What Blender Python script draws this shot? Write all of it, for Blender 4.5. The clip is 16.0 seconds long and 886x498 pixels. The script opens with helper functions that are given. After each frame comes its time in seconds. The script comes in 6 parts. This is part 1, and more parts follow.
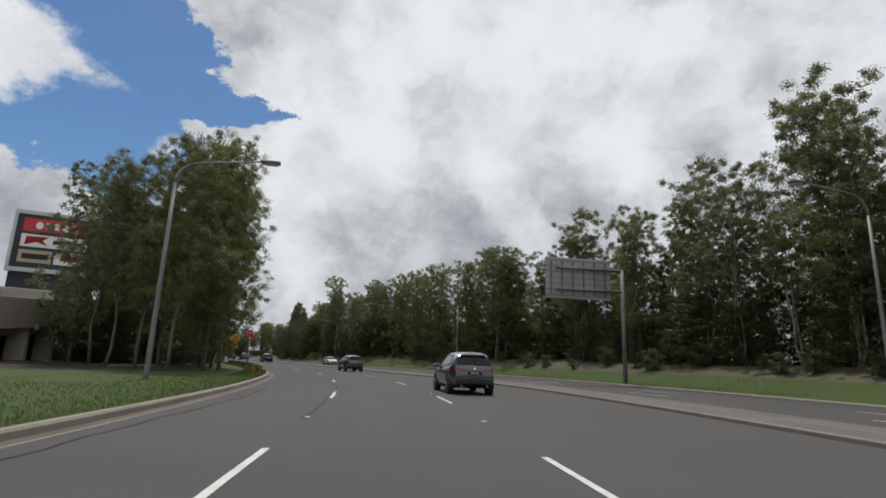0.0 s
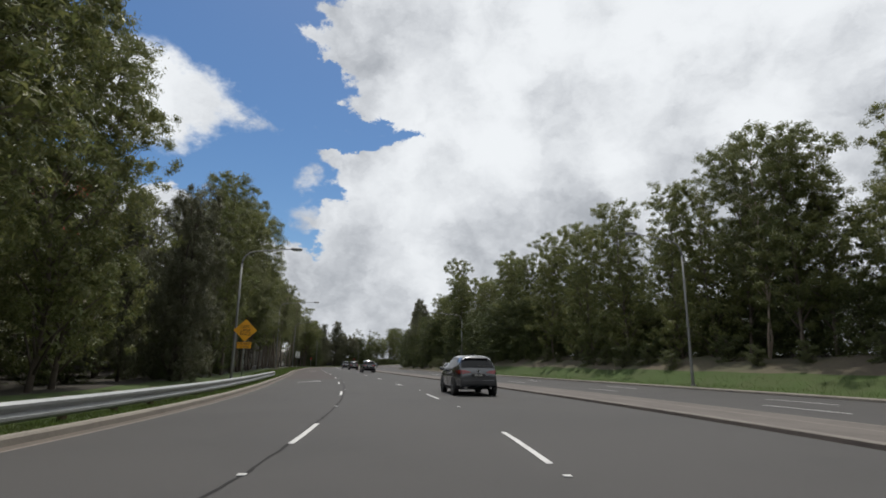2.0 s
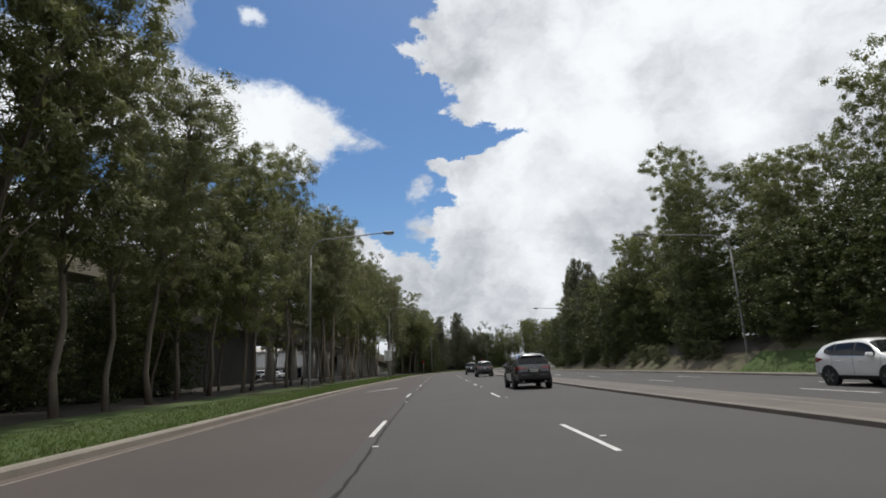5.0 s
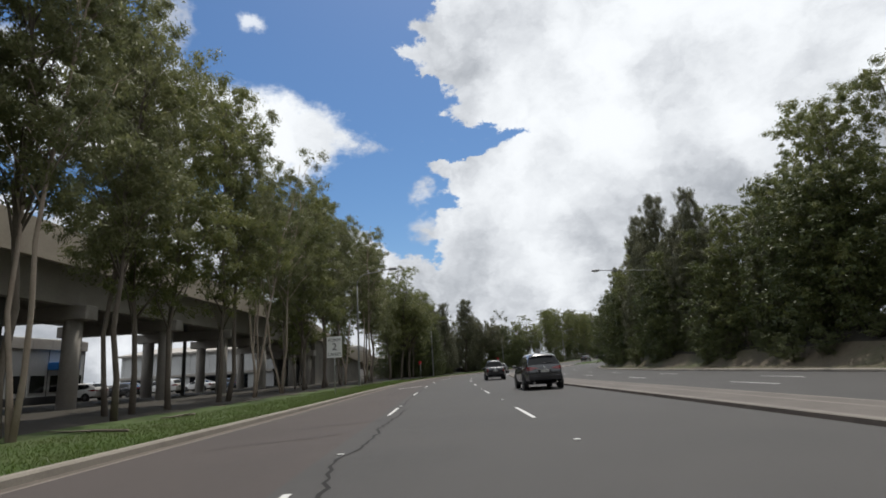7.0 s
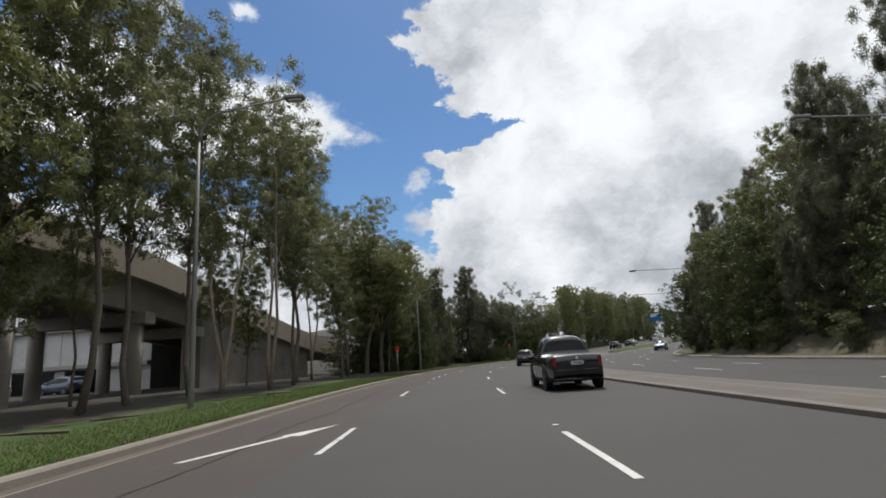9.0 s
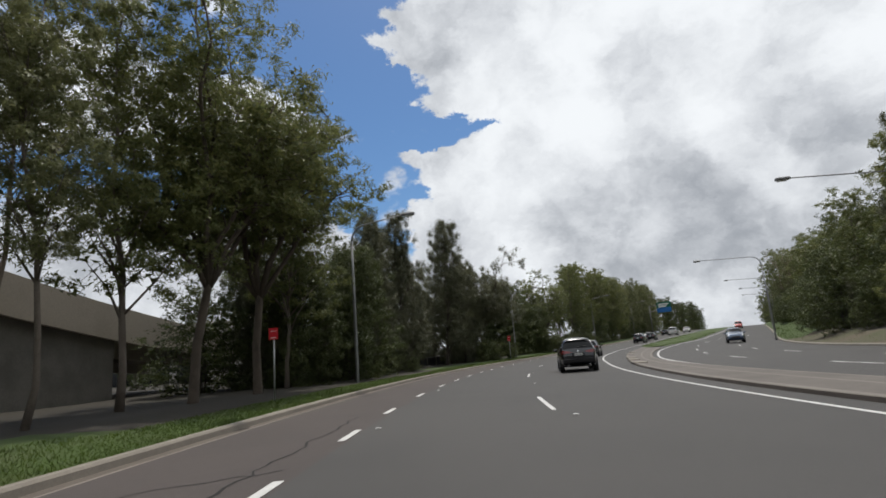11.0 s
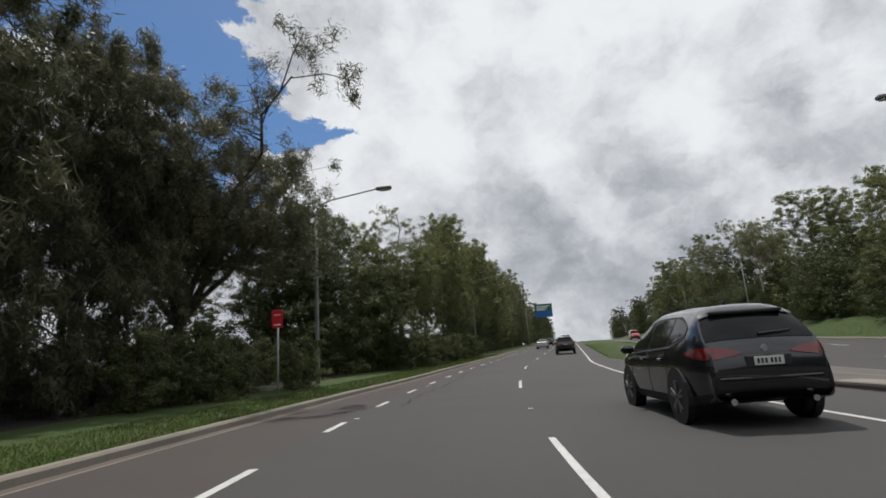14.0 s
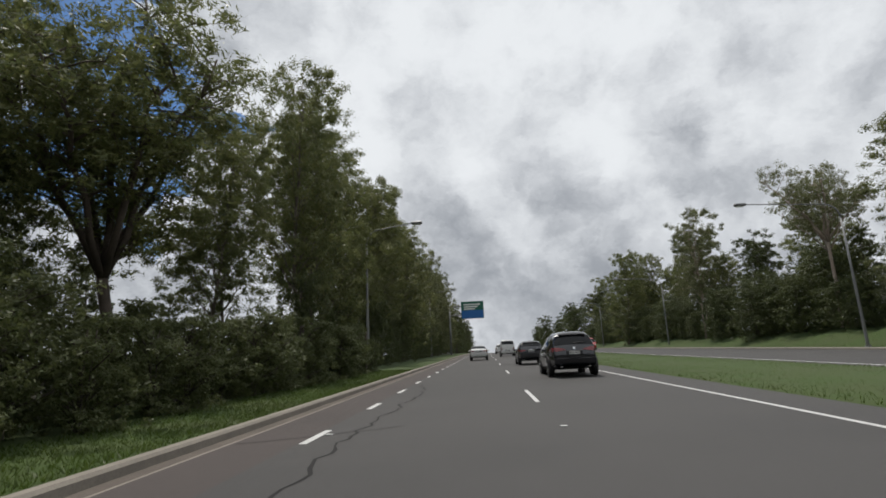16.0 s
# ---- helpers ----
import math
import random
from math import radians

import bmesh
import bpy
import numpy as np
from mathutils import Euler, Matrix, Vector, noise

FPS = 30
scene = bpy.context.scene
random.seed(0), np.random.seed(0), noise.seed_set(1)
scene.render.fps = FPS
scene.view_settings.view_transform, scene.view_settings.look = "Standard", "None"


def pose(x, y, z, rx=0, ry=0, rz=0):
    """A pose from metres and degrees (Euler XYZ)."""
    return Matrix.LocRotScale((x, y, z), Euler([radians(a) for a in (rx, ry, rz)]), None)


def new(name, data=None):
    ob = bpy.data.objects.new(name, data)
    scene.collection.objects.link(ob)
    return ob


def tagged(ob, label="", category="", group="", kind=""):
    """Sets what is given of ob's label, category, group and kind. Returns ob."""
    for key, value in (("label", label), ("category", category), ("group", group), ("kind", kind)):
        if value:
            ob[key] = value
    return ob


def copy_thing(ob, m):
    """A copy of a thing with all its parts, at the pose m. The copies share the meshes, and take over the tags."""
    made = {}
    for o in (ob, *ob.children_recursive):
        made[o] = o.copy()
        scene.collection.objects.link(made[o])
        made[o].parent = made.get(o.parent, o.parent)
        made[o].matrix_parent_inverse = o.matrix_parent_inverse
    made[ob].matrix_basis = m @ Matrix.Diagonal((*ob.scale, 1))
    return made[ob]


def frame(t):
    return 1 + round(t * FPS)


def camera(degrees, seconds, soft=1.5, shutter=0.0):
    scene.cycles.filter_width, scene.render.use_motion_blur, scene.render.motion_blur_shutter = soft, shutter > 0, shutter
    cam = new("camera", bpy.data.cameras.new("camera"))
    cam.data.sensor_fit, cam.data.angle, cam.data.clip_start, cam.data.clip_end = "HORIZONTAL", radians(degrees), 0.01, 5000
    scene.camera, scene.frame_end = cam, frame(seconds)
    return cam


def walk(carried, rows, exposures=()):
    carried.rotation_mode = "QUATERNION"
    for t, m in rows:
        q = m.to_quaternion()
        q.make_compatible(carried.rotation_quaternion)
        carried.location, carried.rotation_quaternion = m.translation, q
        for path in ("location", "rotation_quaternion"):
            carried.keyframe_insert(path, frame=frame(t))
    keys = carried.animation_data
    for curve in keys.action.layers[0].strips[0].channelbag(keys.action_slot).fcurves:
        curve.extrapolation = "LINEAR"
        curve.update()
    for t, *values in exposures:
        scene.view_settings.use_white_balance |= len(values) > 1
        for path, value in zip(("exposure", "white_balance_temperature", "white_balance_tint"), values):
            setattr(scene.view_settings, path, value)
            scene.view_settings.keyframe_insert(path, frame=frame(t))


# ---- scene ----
cam = camera(80.0, 16.0, 1.75)
ROWS = [
    (0, pose(1.787, 36.829, 1.166, 102.25, -2.03, 1.26)),
    (0.5, pose(1.122, 45.343, 1.195, 102.45, -1.61, 4.85)),
    (1, pose(-0.048, 53.871, 1.198, 102.56, -1.27, 8.45)),
    (1.5, pose(-1.752, 62.355, 1.222, 102.57, -0.88, 12.09)),
    (2, pose(-3.779, 70.727, 1.209, 102.52, -0.72, 15.86)),
    (2.5, pose(-6.609, 78.787, 1.211, 102.56, -0.50, 19.34)),
    (3, pose(-9.942, 86.527, 1.192, 102.56, 0.07, 22.51)),
    (3.2, pose(-11.364, 89.658, 1.200, 102.54, 0.28, 23.76)),
    (5.3, pose(-27.956, 120.601, 1.294, 102.86, 2.70, 29.64)),
    (5.5, pose(-29.542, 123.502, 1.294, 102.91, 2.89, 29.73)),
    (6, pose(-33.718, 130.909, 1.343, 103.01, 3.20, 29.84)),
    (6.5, pose(-37.879, 138.434, 1.391, 103.02, 3.58, 29.99)),
    (7, pose(-41.892, 145.654, 1.399, 103.01, 3.55, 29.97)),
    (7.5, pose(-45.892, 152.671, 1.427, 102.82, 3.57, 29.83)),
    (8, pose(-49.751, 159.658, 1.457, 102.54, 3.67, 29.86)),
    (8.5, pose(-53.627, 166.722, 1.484, 102.20, 3.85, 29.82)),
    (8.7, pose(-55.251, 169.606, 1.472, 102.08, 3.86, 29.70)),
    (10.8, pose(-70.969, 198.856, 1.512, 101.85, 4.35, 27.75)),
    (11, pose(-72.335, 201.663, 1.509, 101.80, 4.43, 26.99)),
    (11.5, pose(-75.787, 209.358, 1.527, 101.64, 4.23, 24.60)),
    (12, pose(-78.943, 217.235, 1.567, 101.69, 4.25, 21.91)),
    (12.5, pose(-81.540, 225.095, 1.583, 101.80, 4.30, 19.29)),
    (13, pose(-83.646, 232.619, 1.606, 101.79, 4.20, 16.40)),
    (13.5, pose(-85.339, 240.472, 1.627, 101.85, 3.91, 13.27)),
    (14, pose(-86.621, 248.238, 1.706, 101.94, 3.72, 10.24)),
    (14.5, pose(-87.576, 256.211, 1.728, 102.02, 3.35, 7.67)),
    (15, pose(-88.317, 264.139, 1.866, 102.04, 2.99, 5.32)),
    (15.5, pose(-88.653, 272.037, 2.021, 102.19, 2.73, 3.21)),
    (16, pose(-88.755, 280.021, 2.206, 102.38, 2.56, 1.13)),
]
EXPOSURES = [(0, -0.15), (1.5, -0.07), (3, 0.01), (5.5, 0.09), (8.5, 0.12), (11, 0.03), (13, -0.03), (14.5, -0.11), (16, -0.12)]
walk(cam, ROWS, EXPOSURES)

# ---------------------------------------------------------------- light
SUN_EL, SUN_AZ = 67.0, 16.0          # degrees; azimuth counted to the left of +y
sun_data = bpy.data.lights.new("sun", "SUN")
sun_data.energy, sun_data.angle, sun_data.color = 3.2, radians(0.6), (1.0, 0.95, 0.87)
sun = new("sun", sun_data)
_e, _a = radians(SUN_EL), radians(SUN_AZ)
SUN_DIR = Vector((-math.sin(_a) * math.cos(_e), math.cos(_a) * math.cos(_e), math.sin(_e)))
sun.matrix_world = Matrix.Translation((0, 0, 200)) @ SUN_DIR.to_track_quat("Z", "Y").to_matrix().to_4x4()


def link(nt, a, b):
    nt.links.new(a, b)


def math_node(nt, op, a, b=None, clamp=False):
    n = nt.nodes.new("ShaderNodeMath")
    n.operation, n.use_clamp = op, clamp
    for i, v in enumerate((a, b)):
        if v is None:
            continue
        if isinstance(v, (int, float)):
            n.inputs[i].default_value = v
        else:
            link(nt, v, n.inputs[i])
    return n.outputs[0]


def smooth(nt, v, lo, hi, out_lo=0.0, out_hi=1.0):
    n = nt.nodes.new("ShaderNodeMapRange")
    n.interpolation_type = "SMOOTHSTEP"
    link(nt, v, n.inputs[0])
    for i, k in enumerate((lo, hi, out_lo, out_hi)):
        n.inputs[i + 1].default_value = k
    return n.outputs[0]


def mix_colour(nt, fac, a, b):
    n = nt.nodes.new("ShaderNodeMix")
    n.data_type = "RGBA"
    for sock, v in ((n.inputs[0], fac), (n.inputs[6], a), (n.inputs[7], b)):
        if isinstance(v, (int, float)):
            sock.default_value = v
        elif isinstance(v, tuple):
            sock.default_value = (*v, 1) if len(v) == 3 else v
        else:
            link(nt, v, sock)
    return n.outputs[2]


def noise_node(nt, vec, scale, detail=6.0, rough=0.6):
    n = nt.nodes.new("ShaderNodeTexNoise")
    n.inputs["Scale"].default_value, n.inputs["Detail"].default_value, n.inputs["Roughness"].default_value = scale, detail, rough
    if vec is not None:
        link(nt, vec, n.inputs["Vector"])
    return n


# sky with broken cumulus; blue gap to the north-west
world = bpy.data.worlds.new("cloudy_sky")
scene.world = world
world.use_nodes = True
nt = world.node_tree
nt.nodes.clear()
tc = nt.nodes.new("ShaderNodeTexCoord")
sky = nt.nodes.new("ShaderNodeTexSky")
sky.sky_type, sky.sun_disc = "NISHITA", False
sky.sun_elevation, sky.sun_rotation = radians(SUN_EL), radians(-SUN_AZ)
sky.air_density, sky.dust_density, sky.ozone_density = 1.0, 0.6, 2.0
vivid = nt.nodes.new("ShaderNodeHueSaturation")
vivid.inputs["Saturation"].default_value = 1.25
link(nt, sky.outputs[0], vivid.inputs["Color"])
blue = nt.nodes.new("ShaderNodeVectorMath")
blue.operation = "SCALE"
link(nt, vivid.outputs[0], blue.inputs[0])
blue.inputs["Scale"].default_value = 0.096
stretch = nt.nodes.new("ShaderNodeMapping")
stretch.inputs["Scale"].default_value = (1, 1, 1.5)
link(nt, tc.outputs["Generated"], stretch.inputs["Vector"])
# the sky's directions, shifted by noise, so that cloud edges billow
swirl = noise_node(nt, stretch.outputs[0], 7.0, 10.0, 0.66)
shift = nt.nodes.new("ShaderNodeVectorMath")
shift.operation = "MULTIPLY_ADD"
link(nt, swirl.outputs["Color"], shift.inputs[0])
shift.inputs[1].default_value = (0.11, 0.11, 0.11)
shift.inputs[2].default_value = (-0.055, -0.055, -0.055)
moved = nt.nodes.new("ShaderNodeVectorMath")
moved.operation = "ADD"
link(nt, tc.outputs["Generated"], moved.inputs[0])
link(nt, shift.outputs[0], moved.inputs[1])
ragged = noise_node(nt, stretch.outputs[0], 20.0, 8.0, 0.62)


def towards(az, el):
    a, e = radians(az), radians(el)
    return (-math.sin(a) * math.cos(e), math.cos(a) * math.cos(e), math.sin(e))


def patch(az, el, size):
    """1 at the middle of a round patch of sky, falling to 0 at size degrees."""
    d = nt.nodes.new("ShaderNodeVectorMath")
    d.operation = "DISTANCE"
    link(nt, moved.outputs[0], d.inputs[0])
    d.inputs[1].default_value = towards(az, el)
    return math_node(nt, "SUBTRACT", 1.0, math_node(nt, "DIVIDE", d.outputs["Value"], 2 * math.sin(radians(size) / 2)))


def patches(spots):
    got = None
    for az, el, size in spots:
        p = patch(az, el, size)
        got = p if got is None else math_node(nt, "MAXIMUM", got, p)
    return got


roughen = math_node(nt, "MULTIPLY", math_node(nt, "SUBTRACT", ragged.outputs[0], 0.5), 0.55)


def profile_of(v, points):
    """A broken line through (v, value) points, in degrees."""
    lo, hi = points[0][0], points[-1][0]
    vals = [q[1] for q in points]
    v0, v1 = min(vals), max(vals)
    r = nt.nodes.new("ShaderNodeValToRGB")
    ramp_ = r.color_ramp
    for k, (p, q) in enumerate(points):
        pos, g = (p - lo) / (hi - lo), (q - v0) / (v1 - v0)
        e = ramp_.elements[0] if k == 0 else (ramp_.elements[1] if k == 1 else ramp_.elements.new(pos))
        e.position, e.color = pos, (g, g, g, 1)
    link(nt, math_node(nt, "DIVIDE", math_node(nt, "SUBTRACT", v, lo), hi - lo), r.inputs[0])
    return math_node(nt, "ADD", math_node(nt, "MULTIPLY", r.outputs[0], v1 - v0), v0)


# bearing (degrees left of +y) and height of the billowed direction
unit = nt.nodes.new("ShaderNodeVectorMath")
unit.operation = "NORMALIZE"
link(nt, moved.outputs[0], unit.inputs[0])
axes = nt.nodes.new("ShaderNodeSeparateXYZ")
link(nt, unit.outputs[0], axes.inputs[0])
bearing = math_node(nt, "MULTIPLY", math_node(nt, "ARCTAN2", math_node(nt, "MULTIPLY", axes.outputs[0], -1.0), axes.outputs[1]), 57.2958)
height_ = math_node(nt, "MULTIPLY", math_node(nt, "ARCSINE", axes.outputs[2]), 57.2958)
# the edge of the great cumulus, the low bank under the gap, and the long cloud within it
great = profile_of(height_, ((6, 33), (11.5, 29), (13, 29.5), (15, 30.8), (17, 27.6), (20, 28.6), (22, 30.2), (22.7, 22.5), (24.2, 18.3), (26, 22), (27, 26.8), (30, 26.8), (31.3, 30.8), (33.2, 32), (38, 27), (60, 24)))
low_bank = profile_of(bearing, ((26, 10.5), (30, 11.2), (34.5, 12.4), (38, 15.3), (44, 16), (60, 16.5), (100, 15)))
top_edge = profile_of(bearing, ((35, 24), (36.5, 25.4), (42, 28.4), (48, 30.2), (56, 30.4), (62, 32), (80, 30)))
base_edge = profile_of(bearing, ((35, 25), (36.5, 24.8), (40, 23), (42.3, 21.8), (44.3, 20), (54, 20.3), (80, 20)))
rough_deg = math_node(nt, "MULTIPLY", roughen, 17.0)
clear = smooth(nt, math_node(nt, "ADD", math_node(nt, "SUBTRACT", bearing, great), rough_deg), -0.3, 1.0)
clear = math_node(nt, "MULTIPLY", clear, smooth(nt, math_node(nt, "ADD", math_node(nt, "SUBTRACT", height_, low_bank), rough_deg), -0.3, 1.0))
clear = math_node(nt, "MULTIPLY", clear, smooth(nt, bearing, 80.0, 95.0, 1.0, 0.0))
inside = math_node(nt, "MINIMUM", math_node(nt, "SUBTRACT", top_edge, height_), math_node(nt, "SUBTRACT", height_, base_edge))
inside = math_node(nt, "ADD", inside, math_node(nt, "MULTIPLY", rough_deg, 0.5))
island = smooth(nt, inside, -0.4, 2.2)
wisps = smooth(nt, math_node(nt, "ADD", patches(((31.3, 19.0, 1.7), (31.6, 15.4, 1.7), (59, 33.6, 2.4), (50, 35, 1.4))), math_node(nt, "MULTIPLY", roughen, 1.6)), 0.0, 0.7, 0.0, 0.8)
clear = math_node(nt, "MULTIPLY", clear, math_node(nt, "SUBTRACT", 1.0, math_node(nt, "MAXIMUM", island, wisps)))
# cloud tones: bright billows, grey bases, darker low down
broad = noise_node(nt, stretch.outputs[0], 2.4, 5.0, 0.55)
puff = noise_node(nt, moved.outputs[0], 6.0, 7.0, 0.54)
crisp = noise_node(nt, moved.outputs[0], 15.0, 8.0, 0.6)
sep = nt.nodes.new("ShaderNodeSeparateXYZ")
link(nt, tc.outputs["Generated"], sep.inputs[0])
tone = math_node(nt, "ADD", math_node(nt, "MULTIPLY", broad.outputs[0], 0.42), math_node(nt, "MULTIPLY", puff.outputs[0], 1.0))
tone = math_node(nt, "ADD", tone, math_node(nt, "MULTIPLY", math_node(nt, "SUBTRACT", crisp.outputs[0], 0.5), 0.22))
tone = math_node(nt, "ADD", tone, smooth(nt, sep.outputs[2], 0.10, 0.42, -0.07, 0.12))
streak = patches(((-13, 16, 5), (-18, 18, 5), (-24, 20, 5.5), (9, 19.5, 6.5), (2, 17.5, 6), (16.7, 29, 4.5), (-12.5, 27, 5), (4, 26, 4.5), (14, 13, 7)))
streak = smooth(nt, math_node(nt, "ADD", streak, math_node(nt, "MULTIPLY", roughen, 0.5)), 0.0, 0.55)
tone = math_node(nt, "SUBTRACT", tone, math_node(nt, "MULTIPLY", streak, 0.07))
tone = smooth(nt, tone, 0.42, 0.98)
ramp = nt.nodes.new("ShaderNodeValToRGB")
link(nt, tone, ramp.inputs[0])
ramp.color_ramp.elements[0].color = (0.34, 0.365, 0.405, 1)
ramp.color_ramp.elements[1].color = (0.89, 0.92, 0.95, 1)
mid = ramp.color_ramp.elements.new(0.5)
mid.color = (0.64, 0.667, 0.705, 1)
final = mix_colour(nt, clear, ramp.outputs[0], blue.outputs[0])
bg = nt.nodes.new("ShaderNodeBackground")
link(nt, final, bg.inputs[0])
bg.inputs[1].default_value = 1.0
out = nt.nodes.new("ShaderNodeOutputWorld")
link(nt, bg.outputs[0], out.inputs[0])


# ---------------------------------------------------------------- materials
def material(name, colour, rough=0.7, metal=0.0, grain=0.0, scale=8.0, stain=0.0, stain_scale=0.4, bump=0.0,
             second=None, random_by="", spec=0.4, coat=0.0):
    """A surface with fine grain, broad stains and relief, at real size in metres."""
    m = bpy.data.materials.new(name)
    m.use_nodes = True
    t = m.node_tree
    b = t.nodes["Principled BSDF"]
    b.inputs["Roughness"].default_value, b.inputs["Metallic"].default_value = rough, metal
    b.inputs["Specular IOR Level"].default_value = spec
    b.inputs["Coat Weight"].default_value, b.inputs["Coat Roughness"].default_value = coat, 0.03
    geo = t.nodes.new("ShaderNodeTexCoord")
    where = t.nodes.new("ShaderNodeNewGeometry").outputs["Position"] if random_by != "object" else geo.outputs["Object"]
    col = None
    dark = tuple(c * 0.55 for c in colour)
    base = second or dark
    if stain:
        n = noise_node(t, where, stain_scale, 5.0, 0.65)
        col = mix_colour(t, math_node(t, "MULTIPLY", smooth(t, n.outputs[0], 0.38, 0.68), stain), colour, base)
    if grain:
        n = noise_node(t, where, scale, 3.0, 0.7)
        col = mix_colour(t, math_node(t, "MULTIPLY", smooth(t, n.outputs[0], 0.3, 0.75), grain), col or colour, dark)
        if bump:
            bp = t.nodes.new("ShaderNodeBump")
            bp.inputs["Strength"].default_value, bp.inputs["Distance"].default_value = bump, 0.02
            link(t, n.outputs[0], bp.inputs["Height"])
            link(t, bp.outputs[0], b.inputs["Normal"])
    if random_by:
        if random_by == "island":
            r = t.nodes.new("ShaderNodeNewGeometry").outputs["Random Per Island"]
        else:
            r = t.nodes.new("ShaderNodeObjectInfo").outputs["Random"]
        col = mix_colour(t, math_node(t, "MULTIPLY", r, 0.6), col or colour, base)
    if col is None:
        b.inputs["Base Color"].default_value = (*colour, 1)
    else:
        link(t, col, b.inputs["Base Color"])
    return m


def leaf_material(name, a, b_, c, glow=0.35):
    """Foliage: three tones by leaf, tree and clump, with light coming through."""
    m = bpy.data.materials.new(name)
    m.use_nodes = True
    t = m.node_tree
    b = t.nodes["Principled BSDF"]
    b.inputs["Roughness"].default_value, b.inputs["Specular IOR Level"].default_value = 0.5, 0.35
    g = t.nodes.new("ShaderNodeNewGeometry")
    o = t.nodes.new("ShaderNodeObjectInfo")
    n = noise_node(t, g.outputs["Position"], 0.45, 3.0, 0.6)
    col = mix_colour(t, g.outputs["Random Per Island"], a, b_)
    col = mix_colour(t, math_node(t, "MULTIPLY", smooth(t, n.outputs[0], 0.42, 0.7), 0.55), col, c)
    col = mix_colour(t, math_node(t, "MULTIPLY", o.outputs["Random"], 0.35), col, c)
    link(t, col, b.inputs["Base Color"])
    tr = t.nodes.new("ShaderNodeBsdfTranslucent")
    link(t, col, tr.inputs["Color"])
    mx = t.nodes.new("ShaderNodeMixShader")
    mx.inputs[0].default_value = glow
    link(t, b.outputs[0], mx.inputs[1])
    link(t, tr.outputs[0], mx.inputs[2])
    link(t, mx.outputs[0], t.nodes["Material Output"].inputs["Surface"])
    return m


ASPHALT = material("asphalt", (0.064, 0.061, 0.060), 0.85, 0, 0.5, 60.0, 0.5, 0.22, 0.35, second=(0.045, 0.044, 0.044))
ASPHALT_RED = material("asphalt_brown", (0.070, 0.058, 0.055), 0.88, 0, 0.45, 60.0, 0.5, 0.25, 0.35, second=(0.050, 0.043, 0.042))
TAR = material("tar", (0.016, 0.015, 0.015), 0.97, 0, 0.3, 30.0)
PAINT = material("road_paint", (0.58, 0.58, 0.57), 0.7, 0, 0.35, 25.0, 0.35, 3.0, 0.1, second=(0.32, 0.31, 0.30))
CONCRETE = material("kerb_concrete", (0.25, 0.225, 0.19), 0.9, 0, 0.4, 30.0, 0.55, 0.9, 0.25, second=(0.17, 0.15, 0.13))
# median kerb faces: dirt plus the faces' own shade put into the colour
KERB_DARK = material("shaded_dirty_kerb", (0.15, 0.125, 0.108), 0.9, 0, 0.4, 30.0, 0.6, 0.8, 0.25, second=(0.085, 0.072, 0.064))
GUTTER = material("gutter_concrete", (0.115, 0.094, 0.080), 0.9, 0, 0.4, 30.0, 0.6, 0.7, 0.25, second=(0.070, 0.058, 0.050))
MEDIAN_EDGE = material("worn_median_concrete", (0.185, 0.168, 0.148), 0.9, 0, 0.4, 30.0, 0.6, 0.7, 0.25, second=(0.115, 0.103, 0.092))
PAVER = material("median_pavers", (0.132, 0.117, 0.106), 0.9, 0, 0.5, 24.0, 0.6, 0.6, 0.3, second=(0.085, 0.074, 0.067))
GRASS_BASE = material("grass_soil", (0.043, 0.074, 0.013), 0.95, 0, 0.5, 14.0, 0.85, 0.45, 0.3, second=(0.054, 0.070, 0.020))
LITTER = material("leaf_litter", (0.036, 0.030, 0.023), 0.95, 0, 0.6, 7.0, 0.6, 0.5, 0.6, second=(0.022, 0.022, 0.013))
BANK = material("bank_earth", (0.100, 0.082, 0.056), 0.95, 0, 0.5, 4.0, 0.75, 0.22, 0.6, second=(0.058, 0.075, 0.028))
GALV = material("galvanised_steel", (0.42, 0.43, 0.43), 0.5, 0.65, 0.3, 18.0, 0.4, 1.2)
POLE = material("lamp_pole_steel", (0.24, 0.24, 0.235), 0.55, 0.5, 0.3, 20.0, 0.4, 1.0)
LAMP_HEAD = material("lamp_housing", (0.16, 0.16, 0.16), 0.5, 0.3)
LENS = material("lamp_lens", (0.55, 0.55, 0.52), 0.25)
BARK = material("grey_bark", (0.160, 0.134, 0.110), 0.9, 0, 0.5, 14.0, 0.6, 1.2, 0.5, second=(0.10, 0.078, 0.060))
BARK_PALE = material("pale_gum_bark", (0.34, 0.28, 0.225), 0.8, 0, 0.35, 10.0, 0.6, 1.0, 0.3, second=(0.20, 0.135, 0.10))
BARK_BROWN = material("brown_bark", (0.115, 0.092, 0.072), 0.92, 0, 0.5, 15.0, 0.6, 1.2, 0.6, second=(0.060, 0.048, 0.038))
BARK_DARK = material("dark_bark", (0.085, 0.070, 0.058), 0.95, 0, 0.5, 16.0, 0.5, 1.3, 0.6)
GUM_LEAF = leaf_material("gum_leaves", (0.128, 0.156, 0.056), (0.236, 0.234, 0.082), (0.092, 0.112, 0.042), 0.45)
GUM_LEAF_B = leaf_material("olive_gum_leaves", (0.145, 0.162, 0.066), (0.225, 0.226, 0.110), (0.100, 0.116, 0.050), 0.45)
OAK_LEAF = leaf_material("she_oak_needles", (0.105, 0.112, 0.064), (0.160, 0.156, 0.092), (0.080, 0.086, 0.048), 0.40)
BUSH_LEAF = leaf_material("wattle_leaves", (0.060, 0.080, 0.024), (0.105, 0.118, 0.036), (0.044, 0.058, 0.020), 0.34)
